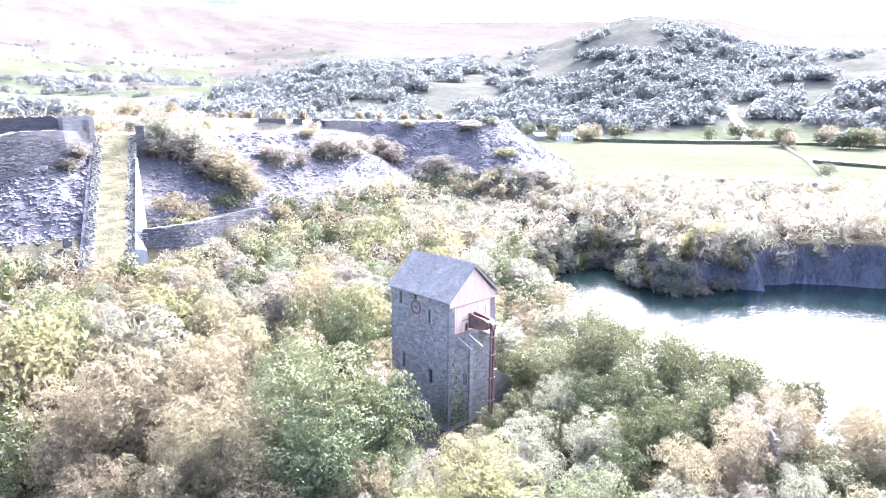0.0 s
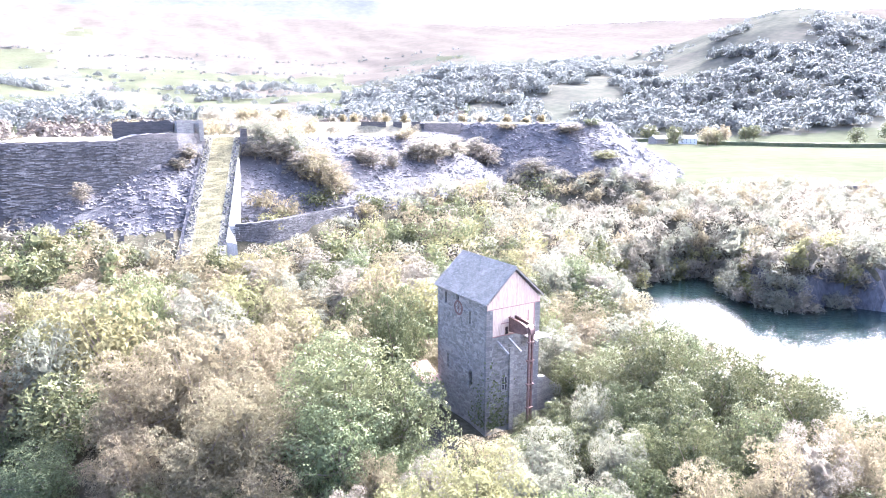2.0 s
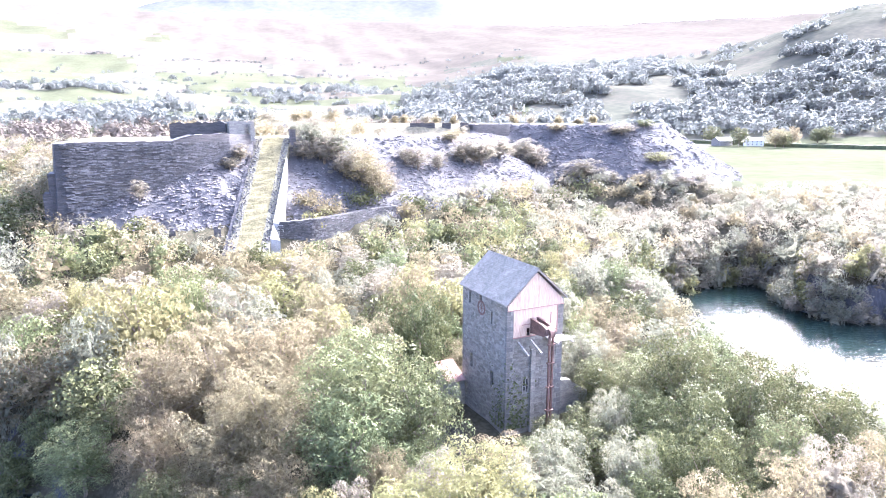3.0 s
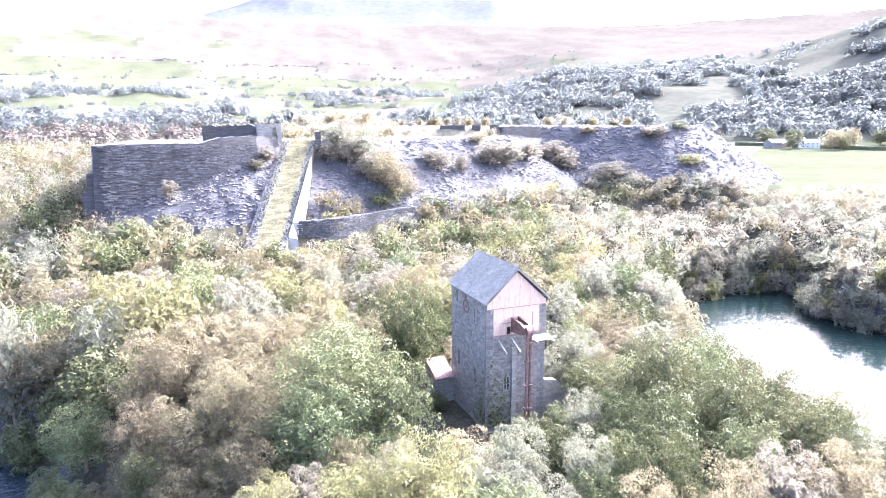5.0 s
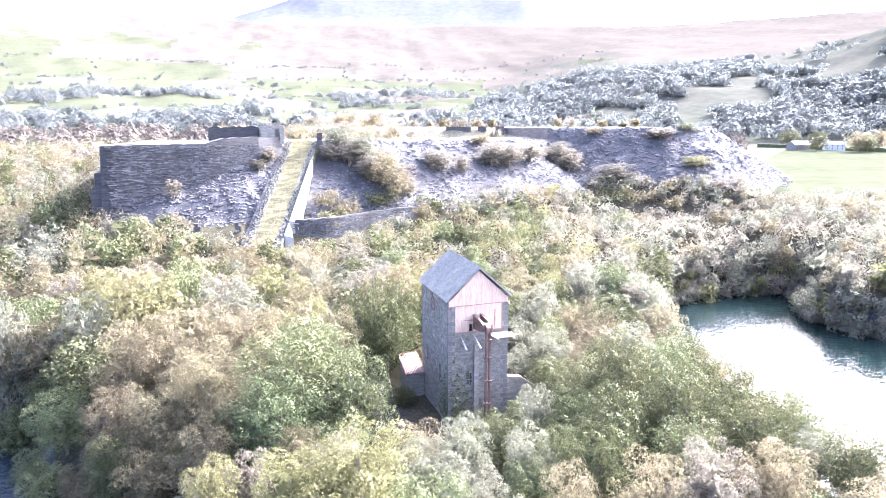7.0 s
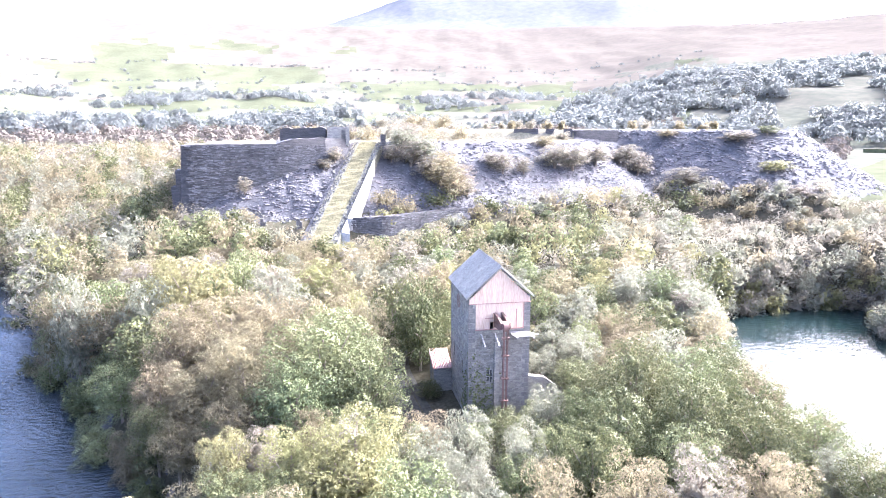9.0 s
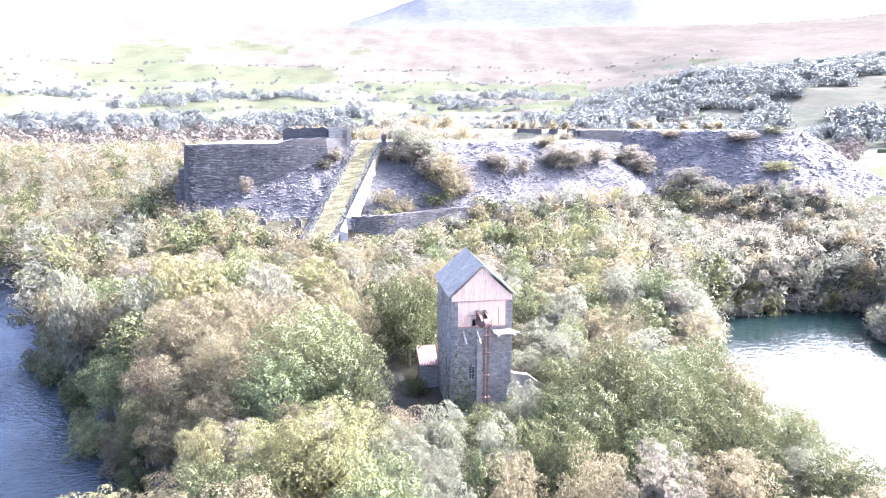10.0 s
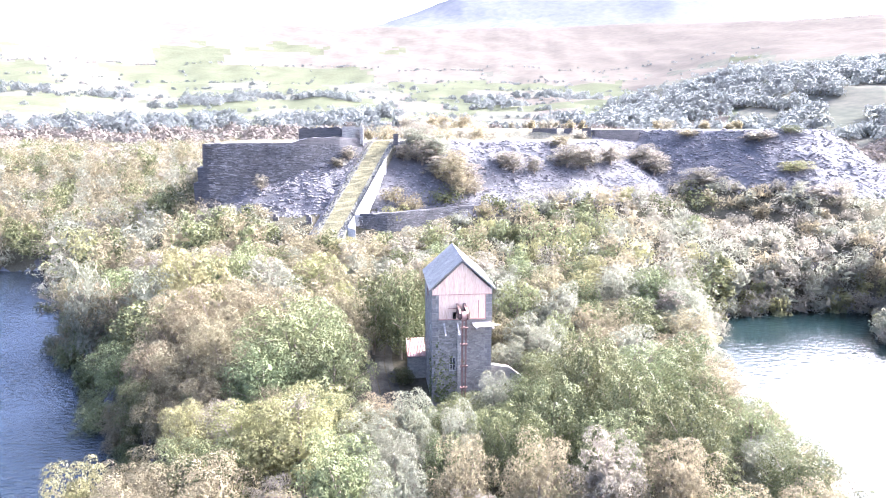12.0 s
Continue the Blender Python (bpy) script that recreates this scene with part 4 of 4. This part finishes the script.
rnd = random.Random(42)
for x, y, top, radius, kind in (
        # west shore and the large crowns beside the lane
        (-19.5, 0, 15.2, 6.6, "green"), (-15, -3, 12.6, 4.6, "green"), (-22.5, -5, 11.8, 4.6, "green"), (-18, 6.5, 12.8, 4.6, "green"),
        (-30.5, 9.5, 15.0, 6.2, "brown"), (-36, 11, 13.0, 5.2, "brown"), (-27.5, 2, 13.0, 5.0, "brown"), (-32.5, 1.5, 10.4, 4.8, "brown"), (-37.5, 4, 8.6, 3.8, "brown"),
        (-29, -5.5, 7.8, 3.6, "brown"), (-24.5, 13, 13.2, 5.0, "brown"), (-42, 15.5, 10.6, 4.8, "oak"), (-47, 23, 11.4, 5.0, "brown"), (-43.5, 10.5, 6.5, 3.4, "green"),
        (-37, 24, 17.0, 5.8, "yellow"), (-46, 31, 12.0, 5.0, "oak"), (-52.5, 31, 10.0, 4.8, "brown"), (-58, 40, 10.5, 5.0, "oak"), (-50, 41, 13.0, 5.0, "brown"), (-66, 53, 10.0, 5.0, "brown"), (-40, 38, 13.4, 4.8, "brown"), (-30, 22, 12.6, 4.6, "brown"),
        # in front of the engine house
        (-17, -18, 11.7, 5.2, "yellow"), (-22.3, -17, 10.0, 3.4, "yellow"), (-27.4, -14, 9.3, 2.7, "yellow"), (-25, -13.4, 9.0, 2.2, "birch"), (-13, -24.5, 10.8, 4.2, "green"), (-6.9, -13.4, 9.0, 3.0, "grey"),
        (-29, -25, 8.2, 3.8, "brown"), (-34.2, -20.5, 7.6, 3.0, "yellow"), (-23, -25.5, 9.4, 4.2, "brown"), (-17.5, -31, 9.4, 3.8, "brown"), (-8.8, -28.5, 9.8, 3.4, "grey"),
        (-2.5, -17.5, 9.4, 2.6, "grey"), (-3.2, -26, 10.4, 3.2, "brown"), (1.6, -28, 11.2, 3.4, "brown"), (7.6, -27.5, 11.6, 3.4, "birch"), (13.4, -28.5, 10.4, 3.6, "brown"), (2.4, -21, 10.4, 3.2, "oak"), (-8.2, -21.5, 8.6, 2.6, "grey"),
        # oaks on the east side
        (5.6, -10.5, 8.8, 3.2, "oak"), (13, -7, 12.6, 4.6, "oak"), (6.8, -16, 10.6, 3.8, "oak"), (14.6, -15, 11.8, 4.2, "oak"), (20.5, -6, 9.8, 4.0, "green"), (21.8, -13.5, 10.6, 4.0, "oak"), (11, -21.5, 9.6, 3.6, "green"), (18, -22, 10.6, 4.0, "oak"),
        (26, -2.5, 8.8, 3.8, "oak"), (28.2, -9.5, 7.8, 3.6, "brown"), (25.5, -18.5, 8.8, 3.6, "green"), (31, -3, 6.6, 3.4, "brown"), (30.5, -14.5, 6.8, 3.4, "brown"), (24, -26.5, 8.6, 3.6, "oak"), (27, -31.5, 7.0, 3.6, "oak"), (21.5, -33, 8.4, 3.8, "brown"), (15.5, -34, 9.4, 3.8, "brown"), (27.8, -24.5, 6.8, 3.2, "brown"), (26, -38.5, 6.6, 3.8, "birch"), (31, 4.5, 7.2, 3.6, "oak"), (24, 5.5, 8.6, 3.8, "grey"),
        (16.5, 18.5, 9.8, 4.4, "grey"), (18, 26.5, 11.2, 4.4, "brown"), (12, 6, 9.0, 3.6, "grey"), (8.8, -4.5, 8.0, 3.0, "oak"), (7.5, 5.5, 7.0, 3.0, "grey"), (36, 15, 7.6, 3.8, "brown"), (40.5, 22, 8.6, 4.0, "grey"), (28, 16, 9.2, 4.2, "oak"),
        # round the foot of the engine house
        (-0.6, -3.6, 3.8, 2.0, "oak"), (-3.6, -5.2, 3.0, 1.9, "green"), (2.6, -4.6, 4.8, 2.2, "oak"), (-6.8, 7.0, 3.0, 1.5, "oak"), (-6.6, 15.8, 14.6, 4.2, "oak"), (-10.6, 18.5, 13.0, 4.0, "oak"), (-14, 12, 12.0, 3.6, "brown"), (-17.5, 18, 12.0, 4.5, "brown"),
        # below the bastion, the incline and the curved wall
        (-24, 38, 12.0, 4.4, "brown"), (-25.4, 45, 12.4, 2.4, "grey"), (-34.5, 51.5, 16.0, 1.8, "green"), (-43.2, 52, 20.6, 5.0, "oak"), (-50, 55, 18.0, 5.0, "brown"), (-38, 57, 17.0, 4.0, "brown"),
        (-27, 56, 15.0, 3.2, "brown"), (-22, 55.5, 13.8, 3.0, "brown"), (-17.5, 55, 13.4, 2.8, "grey"), (-13, 56.5, 13.2, 2.6, "birch"), (-8, 56.5, 12.6, 2.8, "green"), (-2.5, 60, 13.6, 3.0, "grey"), (3.5, 63, 14.4, 3.0, "birch"), (9, 66, 15.2, 3.0, "grey"), (15, 69, 16.4, 3.2, "brown"),
        (70.7, 79.5, 19.4, 5.4, "oak"), (78, 84, 20.0, 4.0, "grey"), (87, 77, 18.4, 4.4, "brown"), (48, 80, 19.0, 4.6, "brown"), (82.5, 14.5, 3.4, 2.8, "grey")):
    plant(kind, x, y, top - G(x, y), radius, rnd)
# scrub on the slopes of the tips
for x, y, height, radius, kind in (
        (2.6, 94.8, 7.0, 4.0, "birch"), (5.4, 86.3, 8.0, 4.4, "grey"), (9.5, 83.5, 7.0, 4.0, "brown"), (0.5, 90.5, 7.5, 3.8, "grey"), (12.5, 79.5, 6.5, 3.8, "birch"), (1.8, 85.5, 7.4, 3.8, "birch"), (8.0, 78.7, 8.4, 4.8, "brown"), (5.2, 81.9, 6.4, 3.8, "birch"), (10.6, 74.6, 7.6, 3.8, "brown"), (-2.8, 86.9, 5.2, 2.6, "birch"),
        (25.0, 86.2, 6.6, 3.4, "birch"), (22.8, 88.7, 4.7, 2.8, "birch"), (41.0, 92.2, 7.6, 4.2, "birch"), (45.8, 91.7, 8.4, 4.2, "birch"), (54.6, 96.7, 7.0, 4.2, "birch"), (41.1, 99.7, 4.0, 3.2, "brown"), (30.6, 86.5, 5.9, 1.9, "birch"),
        (69.6, 106.6, 7.0, 3.6, "birch"), (69.2, 100.8, 8.4, 4.2, "birch"), (66.0, 105.7, 5.5, 3.4, "birch"), (77.2, 88.6, 6.4, 5.0, "birch"), (99.5, 82.7, 3.6, 4.4, "yellow"), (83.1, 109.8, 2.9, 3.4, "brown"), (96.9, 95.6, 3.6, 4.4, "birch"), (106.2, 96.1, 3.0, 2.8, "oak"),
        (-19.8, 89.4, 4.6, 1.7, "birch"), (-16.2, 86.0, 4.8, 2.2, "birch"), (-18.8, 83.4, 3.4, 2.0, "birch"), (-36.2, 78.0, 5.0, 1.7, "birch"), (99.3, 72.5, 4.6, 3.8, "birch"), (13.6, 76.1, 5.0, 2.5, "birch")):
    plant(kind, x, y, height * 0.88, radius * 1.12, rnd, None, True)

HOUSE_KEEP = [(-5.5, -9), (4.5, -8), (9, 4), (5, 13), (-7, 13)]
LANE = [(-11.5, -8), (-7, -8), (-6, 14), (-7, 28), (-11, 28), (-12, 12)]
INCL = [(-24.5, 60), (-13, 60), (0, 93), (-13, 93)]
FRONT = [(-15, 59), (-8, 57), (4, 63), (14, 70), (13, 76), (0, 69)]


def inside(poly, x, y, pad=0.0):
    return float(signed(poly, np.array([x], float), np.array([y], float))[0]) < pad


BASTION_KEEP = [(-48, 110), (-52, 78), (-40, 72), (-30, 66), (-21, 60), (-13, 73), (-8, 112)]


def fill(x0, x1, y0, y1, gap, tries, top, radius, kinds, avoid=(), within=(), shore=0.8):
    """Plants trees at random, apart from one another; top gives the height of the canopy over its ground."""
    rs = np.random.RandomState(int(abs(tries + x0 * 7 + y0)))
    x, y = rs.uniform(x0, x1, tries), rs.uniform(y0, y1, tries)
    ok = np.ones(tries, bool)
    for poly, pad in ((LAKE_L, shore), (LAKE_R, shore), (HOUSE_KEEP, 1.5), (LANE, 1.6), (INCL, 1.5), (BASTION_KEEP, 0), *avoid):
        ok &= signed(poly, x, y) > pad
    for poly, pad in within:
        ok &= signed(poly, x, y) < pad
    x, y = x[ok], y[ok]
    z = ground_height(x, y)
    h = top(x, y, z) * rs.uniform(0.72, 1.18, len(x))
    for i in range(len(x)):
        r = rs.uniform(*radius)
        a = np.array(planted)
        if (((a[:, 0] - x[i]) ** 2 + (a[:, 1] - y[i]) ** 2) < (gap * (r + a[:, 2])) ** 2).any():
            continue
        plant(kinds[rs.randint(len(kinds))], float(x[i]), float(y[i]), float(max(h[i], 3.0)), r, rnd, float(z[i]))


# peninsula round the engine house
fill(3, 30, -40, 6, 0.55, 900, lambda x, y, z: np.interp(x, (3, 16, 34), (6.8, 6.8, 4.6)) - z, (2.8, 4.4), ("oak", "oak", "oak", "green", "oak", "brown"))
fill(-44, 40, -36, 22, 0.60, 1500, lambda x, y, z: np.interp(x, (-34, -26, 16, 34), (5.6, 8.2, 8.2, 5.2)) - z, (2.4, 4.0), ("oak", "brown", "green", "grey", "brown", "birch"))
# wood between the house and the tips
fill(-75, 62, 20, 82, 0.56, 6500, lambda x, y, z: np.interp(x, (-30, 0, 20), (12.8, 11.6, 10.6)) + np.interp(x, (-20, 40), (0.15, 0.24)) * np.clip(y - 42, 0, 40) - z, (2.8, 5.4), ("brown", "birch", "grey", "brown", "green", "yellow", "oak", "grey"), avoid=((TIP, 22), (FRONT, 0)))
# wood behind the east pit and along its cliffs
fill(50, 205, -20, 104, 0.55, 6500, lambda x, y, z: np.clip(np.interp(x, (76, 95, 115, 160), (8.5, 10.5, 14.5, 16.0)) + 0.05 * np.clip(y - 20, 0, 60) - z, 3.5, 11), (2.4, 4.4), ("brown", "birch", "grey", "birch", "grey", "birch"), avoid=((TIP, 23), (FIELD, 5)))
# wood behind the west pit
fill(-190, -48, 66, 230, 0.5, 5000, lambda x, y, z: 8.5 + 0 * x, (3.2, 5.2), ("brown", "birch", "grey", "brown", "oak"))
# bushes hanging over the pit edges
fill(36, 100, 8, 60, 0.36, 3600, lambda x, y, z: 6.0 + 0 * x, (1.8, 3.4), ("birch", "grey", "birch", "grey", "yellow"), within=((LAKE_R, 6),), shore=-1.6)
fill(80, 130, -14, 30, 0.75, 200, lambda x, y, z: 4.4 + 0 * x, (2.0, 3.2), ("grey", "oak", "yellow"), within=((LAKE_R, 8),), avoid=((LAKE_R, 2.5),))
fill(-130, -23, -40, 125, 0.45, 2900, lambda x, y, z: 5.2 + 0 * x, (1.8, 3.2), ("brown", "green", "oak", "oak"), within=((LAKE_L, 6),), shore=-1.6)
# scrub on the plateau of the tips
fill(-60, 24, 100, 190, 0.7, 420, lambda x, y, z: 4.2 + 0 * x, (2.2, 4.6), ("brown", "brown", "birch", "grey"), within=((TIP, -4),))
fill(24, 125, 108, 190, 2.0, 60, lambda x, y, z: 2.6 + 0 * x, (1.6, 3.0), ("brown", "birch"), within=((TIP, -3),))
def far_wood(name, spots, size, leaf, label, seed):
    """Many far trees as one mesh of leaf clumps."""
    rr = np.random.RandomState(seed)
    x, y = spots
    z = ground_height(x, y)
    per = 105
    N = len(x)
    s = size * rr.uniform(0.6, 1.25, N)
    d = rr.normal(size=(N, per, 3))
    d[..., 2] = np.abs(d[..., 2]) + 0.1
    d /= np.linalg.norm(d, axis=2)[..., None]
    lump = 1 + 0.28 * np.sin(d[..., 0] * 5 + rr.uniform(0, 6, (N, 1))) * np.cos(d[..., 1] * 4 + rr.uniform(0, 6, (N, 1)))
    p = d * (s[:, None] * lump * rr.uniform(0.75, 1.05, (N, per)))[..., None] * np.array((1, 1, 1.25))
    p += np.stack([x, y, z + 0.15 * s], -1)[:, None]
    n = d + rr.normal(size=d.shape) * 0.3
    n /= np.linalg.norm(n, axis=2)[..., None]
    a = np.cross(n, rr.normal(size=d.shape))
    a /= np.linalg.norm(a, axis=2)[..., None]
    b = np.cross(n, a)
    w = (s * 0.18)[:, None, None]
    v = np.stack([p - a * w, p + a * w * 0.6 + b * w, p + a * w * 0.6 - b * w], 2).reshape(-1, 3)
    me = bpy.data.meshes.new(name)
    me.from_pydata(v.tolist(), [], np.arange(len(v)).reshape(-1, 3).tolist())
    me.materials.append(leaf)
    tagged(new(name, me), label, "woodland", kind="stuff")


def polar(az, r):
    return EYE[0] + r * np.sin(np.radians(az)), EYE[1] + r * np.cos(np.radians(az))


rs = np.random.RandomState(8)


def scatter(n, az, r, keep):
    a, d = rs.uniform(*az, n), np.sqrt(rs.uniform(r[0] ** 2, r[1] ** 2, n))
    x, y = polar(a, d)
    k = keep(x, y, a, d) & (signed(FIELD, x, y) > 3) & (signed(TIP, x, y) > 10) & (signed(LAKE_L, x, y) > 2)
    return x[k], y[k]


# woods, hedges and moor scrub share the leaf colour with haze painted in
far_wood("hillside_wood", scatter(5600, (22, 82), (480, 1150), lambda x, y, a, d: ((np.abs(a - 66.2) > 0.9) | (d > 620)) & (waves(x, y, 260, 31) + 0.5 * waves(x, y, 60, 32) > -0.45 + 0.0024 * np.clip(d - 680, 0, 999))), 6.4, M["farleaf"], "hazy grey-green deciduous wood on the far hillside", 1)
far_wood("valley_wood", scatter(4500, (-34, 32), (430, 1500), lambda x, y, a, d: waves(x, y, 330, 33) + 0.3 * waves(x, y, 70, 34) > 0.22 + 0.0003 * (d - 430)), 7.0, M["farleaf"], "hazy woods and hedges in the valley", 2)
def hedge_spots(n):
    """Places along the borders of the small fields."""
    x, y = polar(rs.uniform(-45, 33, n), np.sqrt(rs.uniform(430 ** 2, 2000 ** 2, n)))
    r, az = np.hypot(x - EYE[0], y - EYE[1]), np.degrees(np.arctan2(x - EYE[0], y - EYE[1]))
    fr, fa = np.log(r / 420) / 0.17 + 0.25 * waves(x, y, 400, 51), az / 5.2 + 0.2 * waves(x, y, 300, 52)
    u, v = fr % 1, (fa + 0.37 * np.floor(fr)) % 1
    k = ((u < 0.07) | (v < 0.03)) & (waves(x, y, 120, 53) > -0.35)
    return x[k], y[k]


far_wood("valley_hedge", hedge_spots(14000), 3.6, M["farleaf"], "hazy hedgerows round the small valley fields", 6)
far_wood("valley_scrub", scatter(1300, (-34, 45), (255, 480), lambda x, y, a, d: waves(x, y, 90, 35) > -0.35), 4.2, M["farscrub"], "brown scrub trees beyond the tips", 3)
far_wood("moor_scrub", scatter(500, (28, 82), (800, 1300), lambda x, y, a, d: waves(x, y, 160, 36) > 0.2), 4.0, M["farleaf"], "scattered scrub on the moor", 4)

# ---- farm and field walls ----
fx, fy = 311.0, 214.0
t = thing("farmhouse", (fx, fy, G(fx, fy)), "long white farmhouse with a slate roof across the pasture", "house")
t.rotation_euler, t.scale = (0, 0, radians(-38)), (0.75, 0.75, 0.75)
bm = bmesh.new()
box(bm, -7, -3.5, -1, 7, 3.5, 4.6)
part("wall", bm, M["white"], t)
bm = bmesh.new()
prism(bm, [(-4.0, 4.5), (0, 7.2), (4.0, 4.5)], "x", -7.3, 7.3)
roof = part("roof", bm, M["roof"], t)
for x in (-6.4, 6.4):
    bm = bmesh.new()
    box(bm, x - 0.5, -0.5, 6.2, x + 0.5, 0.5, 8.4)
    part("chimney", bm, M["stone"], roof)
for x in (-5, -1.8, 1.8, 5):
    for z in (1.0, 3.0):
        bm = bmesh.new()
        box(bm, x - 0.4, -3.56, z, x + 0.4, -3.4, z + 0.9)
        part("window", bm, M["dark"], t)
t = thing("barn", (fx - 16, fy + 10, G(fx - 16, fy + 10)), "low stone barn beside the farmhouse", "barn")
bm = bmesh.new()
box(bm, -6, -3, -1, 6, 3, 3.2)
part("wall", bm, M["stone"], t)
bm = bmesh.new()
prism(bm, [(-3.4, 3.1), (0, 5.2), (3.4, 3.1)], "x", -6.3, 6.3)
part("roof", bm, M["roof"], t)


def field_wall(a0, r0, a1, r1, h, mat, thick, label, name="field_wall"):
    n = 26
    pts = [tuple(float(v) for v in polar(a0 + (a1 - a0) * k / n, r0 + (r1 - r0) * k / n)) for k in range(n + 1)]
    g = [G(*p) for p in pts]
    bm = bmesh.new()
    wall_run(bm, pts, [v + h for v in g], [v - 0.5 for v in g], thick, 3.0, 0.15, int(r0))
    tagged(part(name, bm, mat), label, "field wall", kind="structure")


field_wall(46, 440, 69, 425, 2.2, M["hedge"], 2.5, "dark hedge bank along the far side of the pasture")
field_wall(70.5, 292, 80, 268, 1.3, M["hedge"], 1.2, "dark drystone wall across the pasture")
field_wall(69, 425, 70.6, 225, 1.2, M["hedge"], 1.0, "drystone wall down the pasture")
field_wall(69.5, 425, 84, 380, 1.6, M["hedge"], 1.5, "hedge bank behind the far pasture")
field_wall(61, 208, 70.5, 214, 2.4, M["slate"], 5.0, "low bank of slate waste along the pasture edge", "slate_bank")
bm = bmesh.new()
rowt = []
for k in range(30):
    x, y = (float(v) for v in polar(66.2 + 0.5 * math.sin(k * 0.2), 432 + k * 6))
    rowt.append([bm.verts.new((x + s * 0.5, y - s * 0.85, G(x + s * 0.5, y - s * 0.85) + 0.3)) for s in (-3.5, 0, 3.5)])
for p, q in zip(rowt, rowt[1:]):
    bm.faces.new((p[0], p[1], q[1], q[0]))
    bm.faces.new((p[1], p[2], q[2], q[1]))
tagged(part("hill_track", bm, M["render"]), "pale stony track climbing the far hillside", "track", kind="structure")
far = np.random.RandomState(5)
for k in range(34):
    az, r = (far.uniform(69, 82), far.uniform(392, 425)) if k < 20 else (far.uniform(46, 68), far.uniform(445, 475)) if k < 30 else ((50.2, 52.9, 53.5, 70.6)[k - 30], (424, 424, 428, 232)[k - 30])
    x, y = (float(v) for v in polar(az, r))
    plant(("oak", "brown", "oak")[k % 3], x, y, far.uniform(9, 13) if k != 33 else 6, far.uniform(4.5, 6.5) if k != 33 else 3, rnd, None, True)


def wood(kind, spots, seed):
    """Trees too far off to tell apart, joined: lobed crowns of leaf clumps."""
    rr = np.random.RandomState(seed)
    s = np.array(spots)
    N, L, per = len(s), 10, 54
    size, shape, droop = KINDS[kind][3:6]
    u = rr.uniform(0.12, 0.86, (N, L))
    a = rr.uniform(0, 6.283, (N, L))
    wide = s[:, 4:5] * np.sqrt(np.clip(1 - ((u - 0.36) / 0.72) ** 2, 0.05, 1)) * rr.uniform(0.2, 0.85, (N, L))
    c = np.stack([s[:, 0:1] + wide * np.cos(a), s[:, 1:2] + wide * np.sin(a), s[:, 2:3] + s[:, 3:4] * u], -1)
    rad = s[:, 4:5] * rr.uniform(0.3, 0.52, (N, L))
    d = rr.normal(size=(N, L, per, 3))
    d[..., 2] += 0.35
    d /= np.linalg.norm(d, axis=-1)[..., None]
    p = (c[:, :, None] + d * (rad[..., None] * rr.uniform(0.75, 1.08, (N, L, per)))[..., None]).reshape(-1, 3)
    d = d.reshape(-1, 3)
    n = d + rr.normal(size=d.shape) * 0.35
    n /= np.linalg.norm(n, axis=1)[:, None]
    t = np.cross(n, rr.normal(size=d.shape))
    t /= np.linalg.norm(t, axis=1)[:, None]
    b = np.cross(n, t)
    w = size * 1.75 * rr.uniform(0.6, 1.3, len(p))[:, None]
    v = np.stack([p - t * w * shape[0], p + t * w * shape[0] * 0.6 + b * w * shape[1], p + t * w * shape[0] * 0.6 - b * w * shape[1]], 1).reshape(-1, 3)
    q = rr.normal(size=(N, 26, 3))
    q /= np.linalg.norm(q, axis=-1)[..., None]
    q = q * rr.uniform(0.3, 1, (N, 26, 1)) * np.stack([s[:, 4] * 0.6, s[:, 4] * 0.6, s[:, 3] * 0.34], -1)[:, None] + np.stack([s[:, 0], s[:, 1], s[:, 2] + s[:, 3] * 0.45], -1)[:, None]
    ta, tb = rr.normal(size=q.shape) * 0.45, rr.normal(size=q.shape) * 0.45
    v = np.concatenate([v, np.stack([q - ta, q + tb, q + ta - tb], 2).reshape(-1, 3)])
    faces = np.arange(len(v)).reshape(-1, 3).tolist()
    me = bpy.data.meshes.new("wood")
    me.from_pydata(v.tolist(), [], faces)
    me.materials.append(LEAF[kind])
    tagged(new("wood", me), KINDS[kind][6] + " in a mixed wood", "woodland", kind="stuff")


for k, kind in enumerate(KINDS):
    if WOOD[kind]:
        wood(kind, WOOD[kind], 60 + k)
for group in (NEAR, MID):
    for protos in group.values():
        for p in protos:
            for o in (*p.children_recursive, p):
                bpy.data.objects.remove(o)
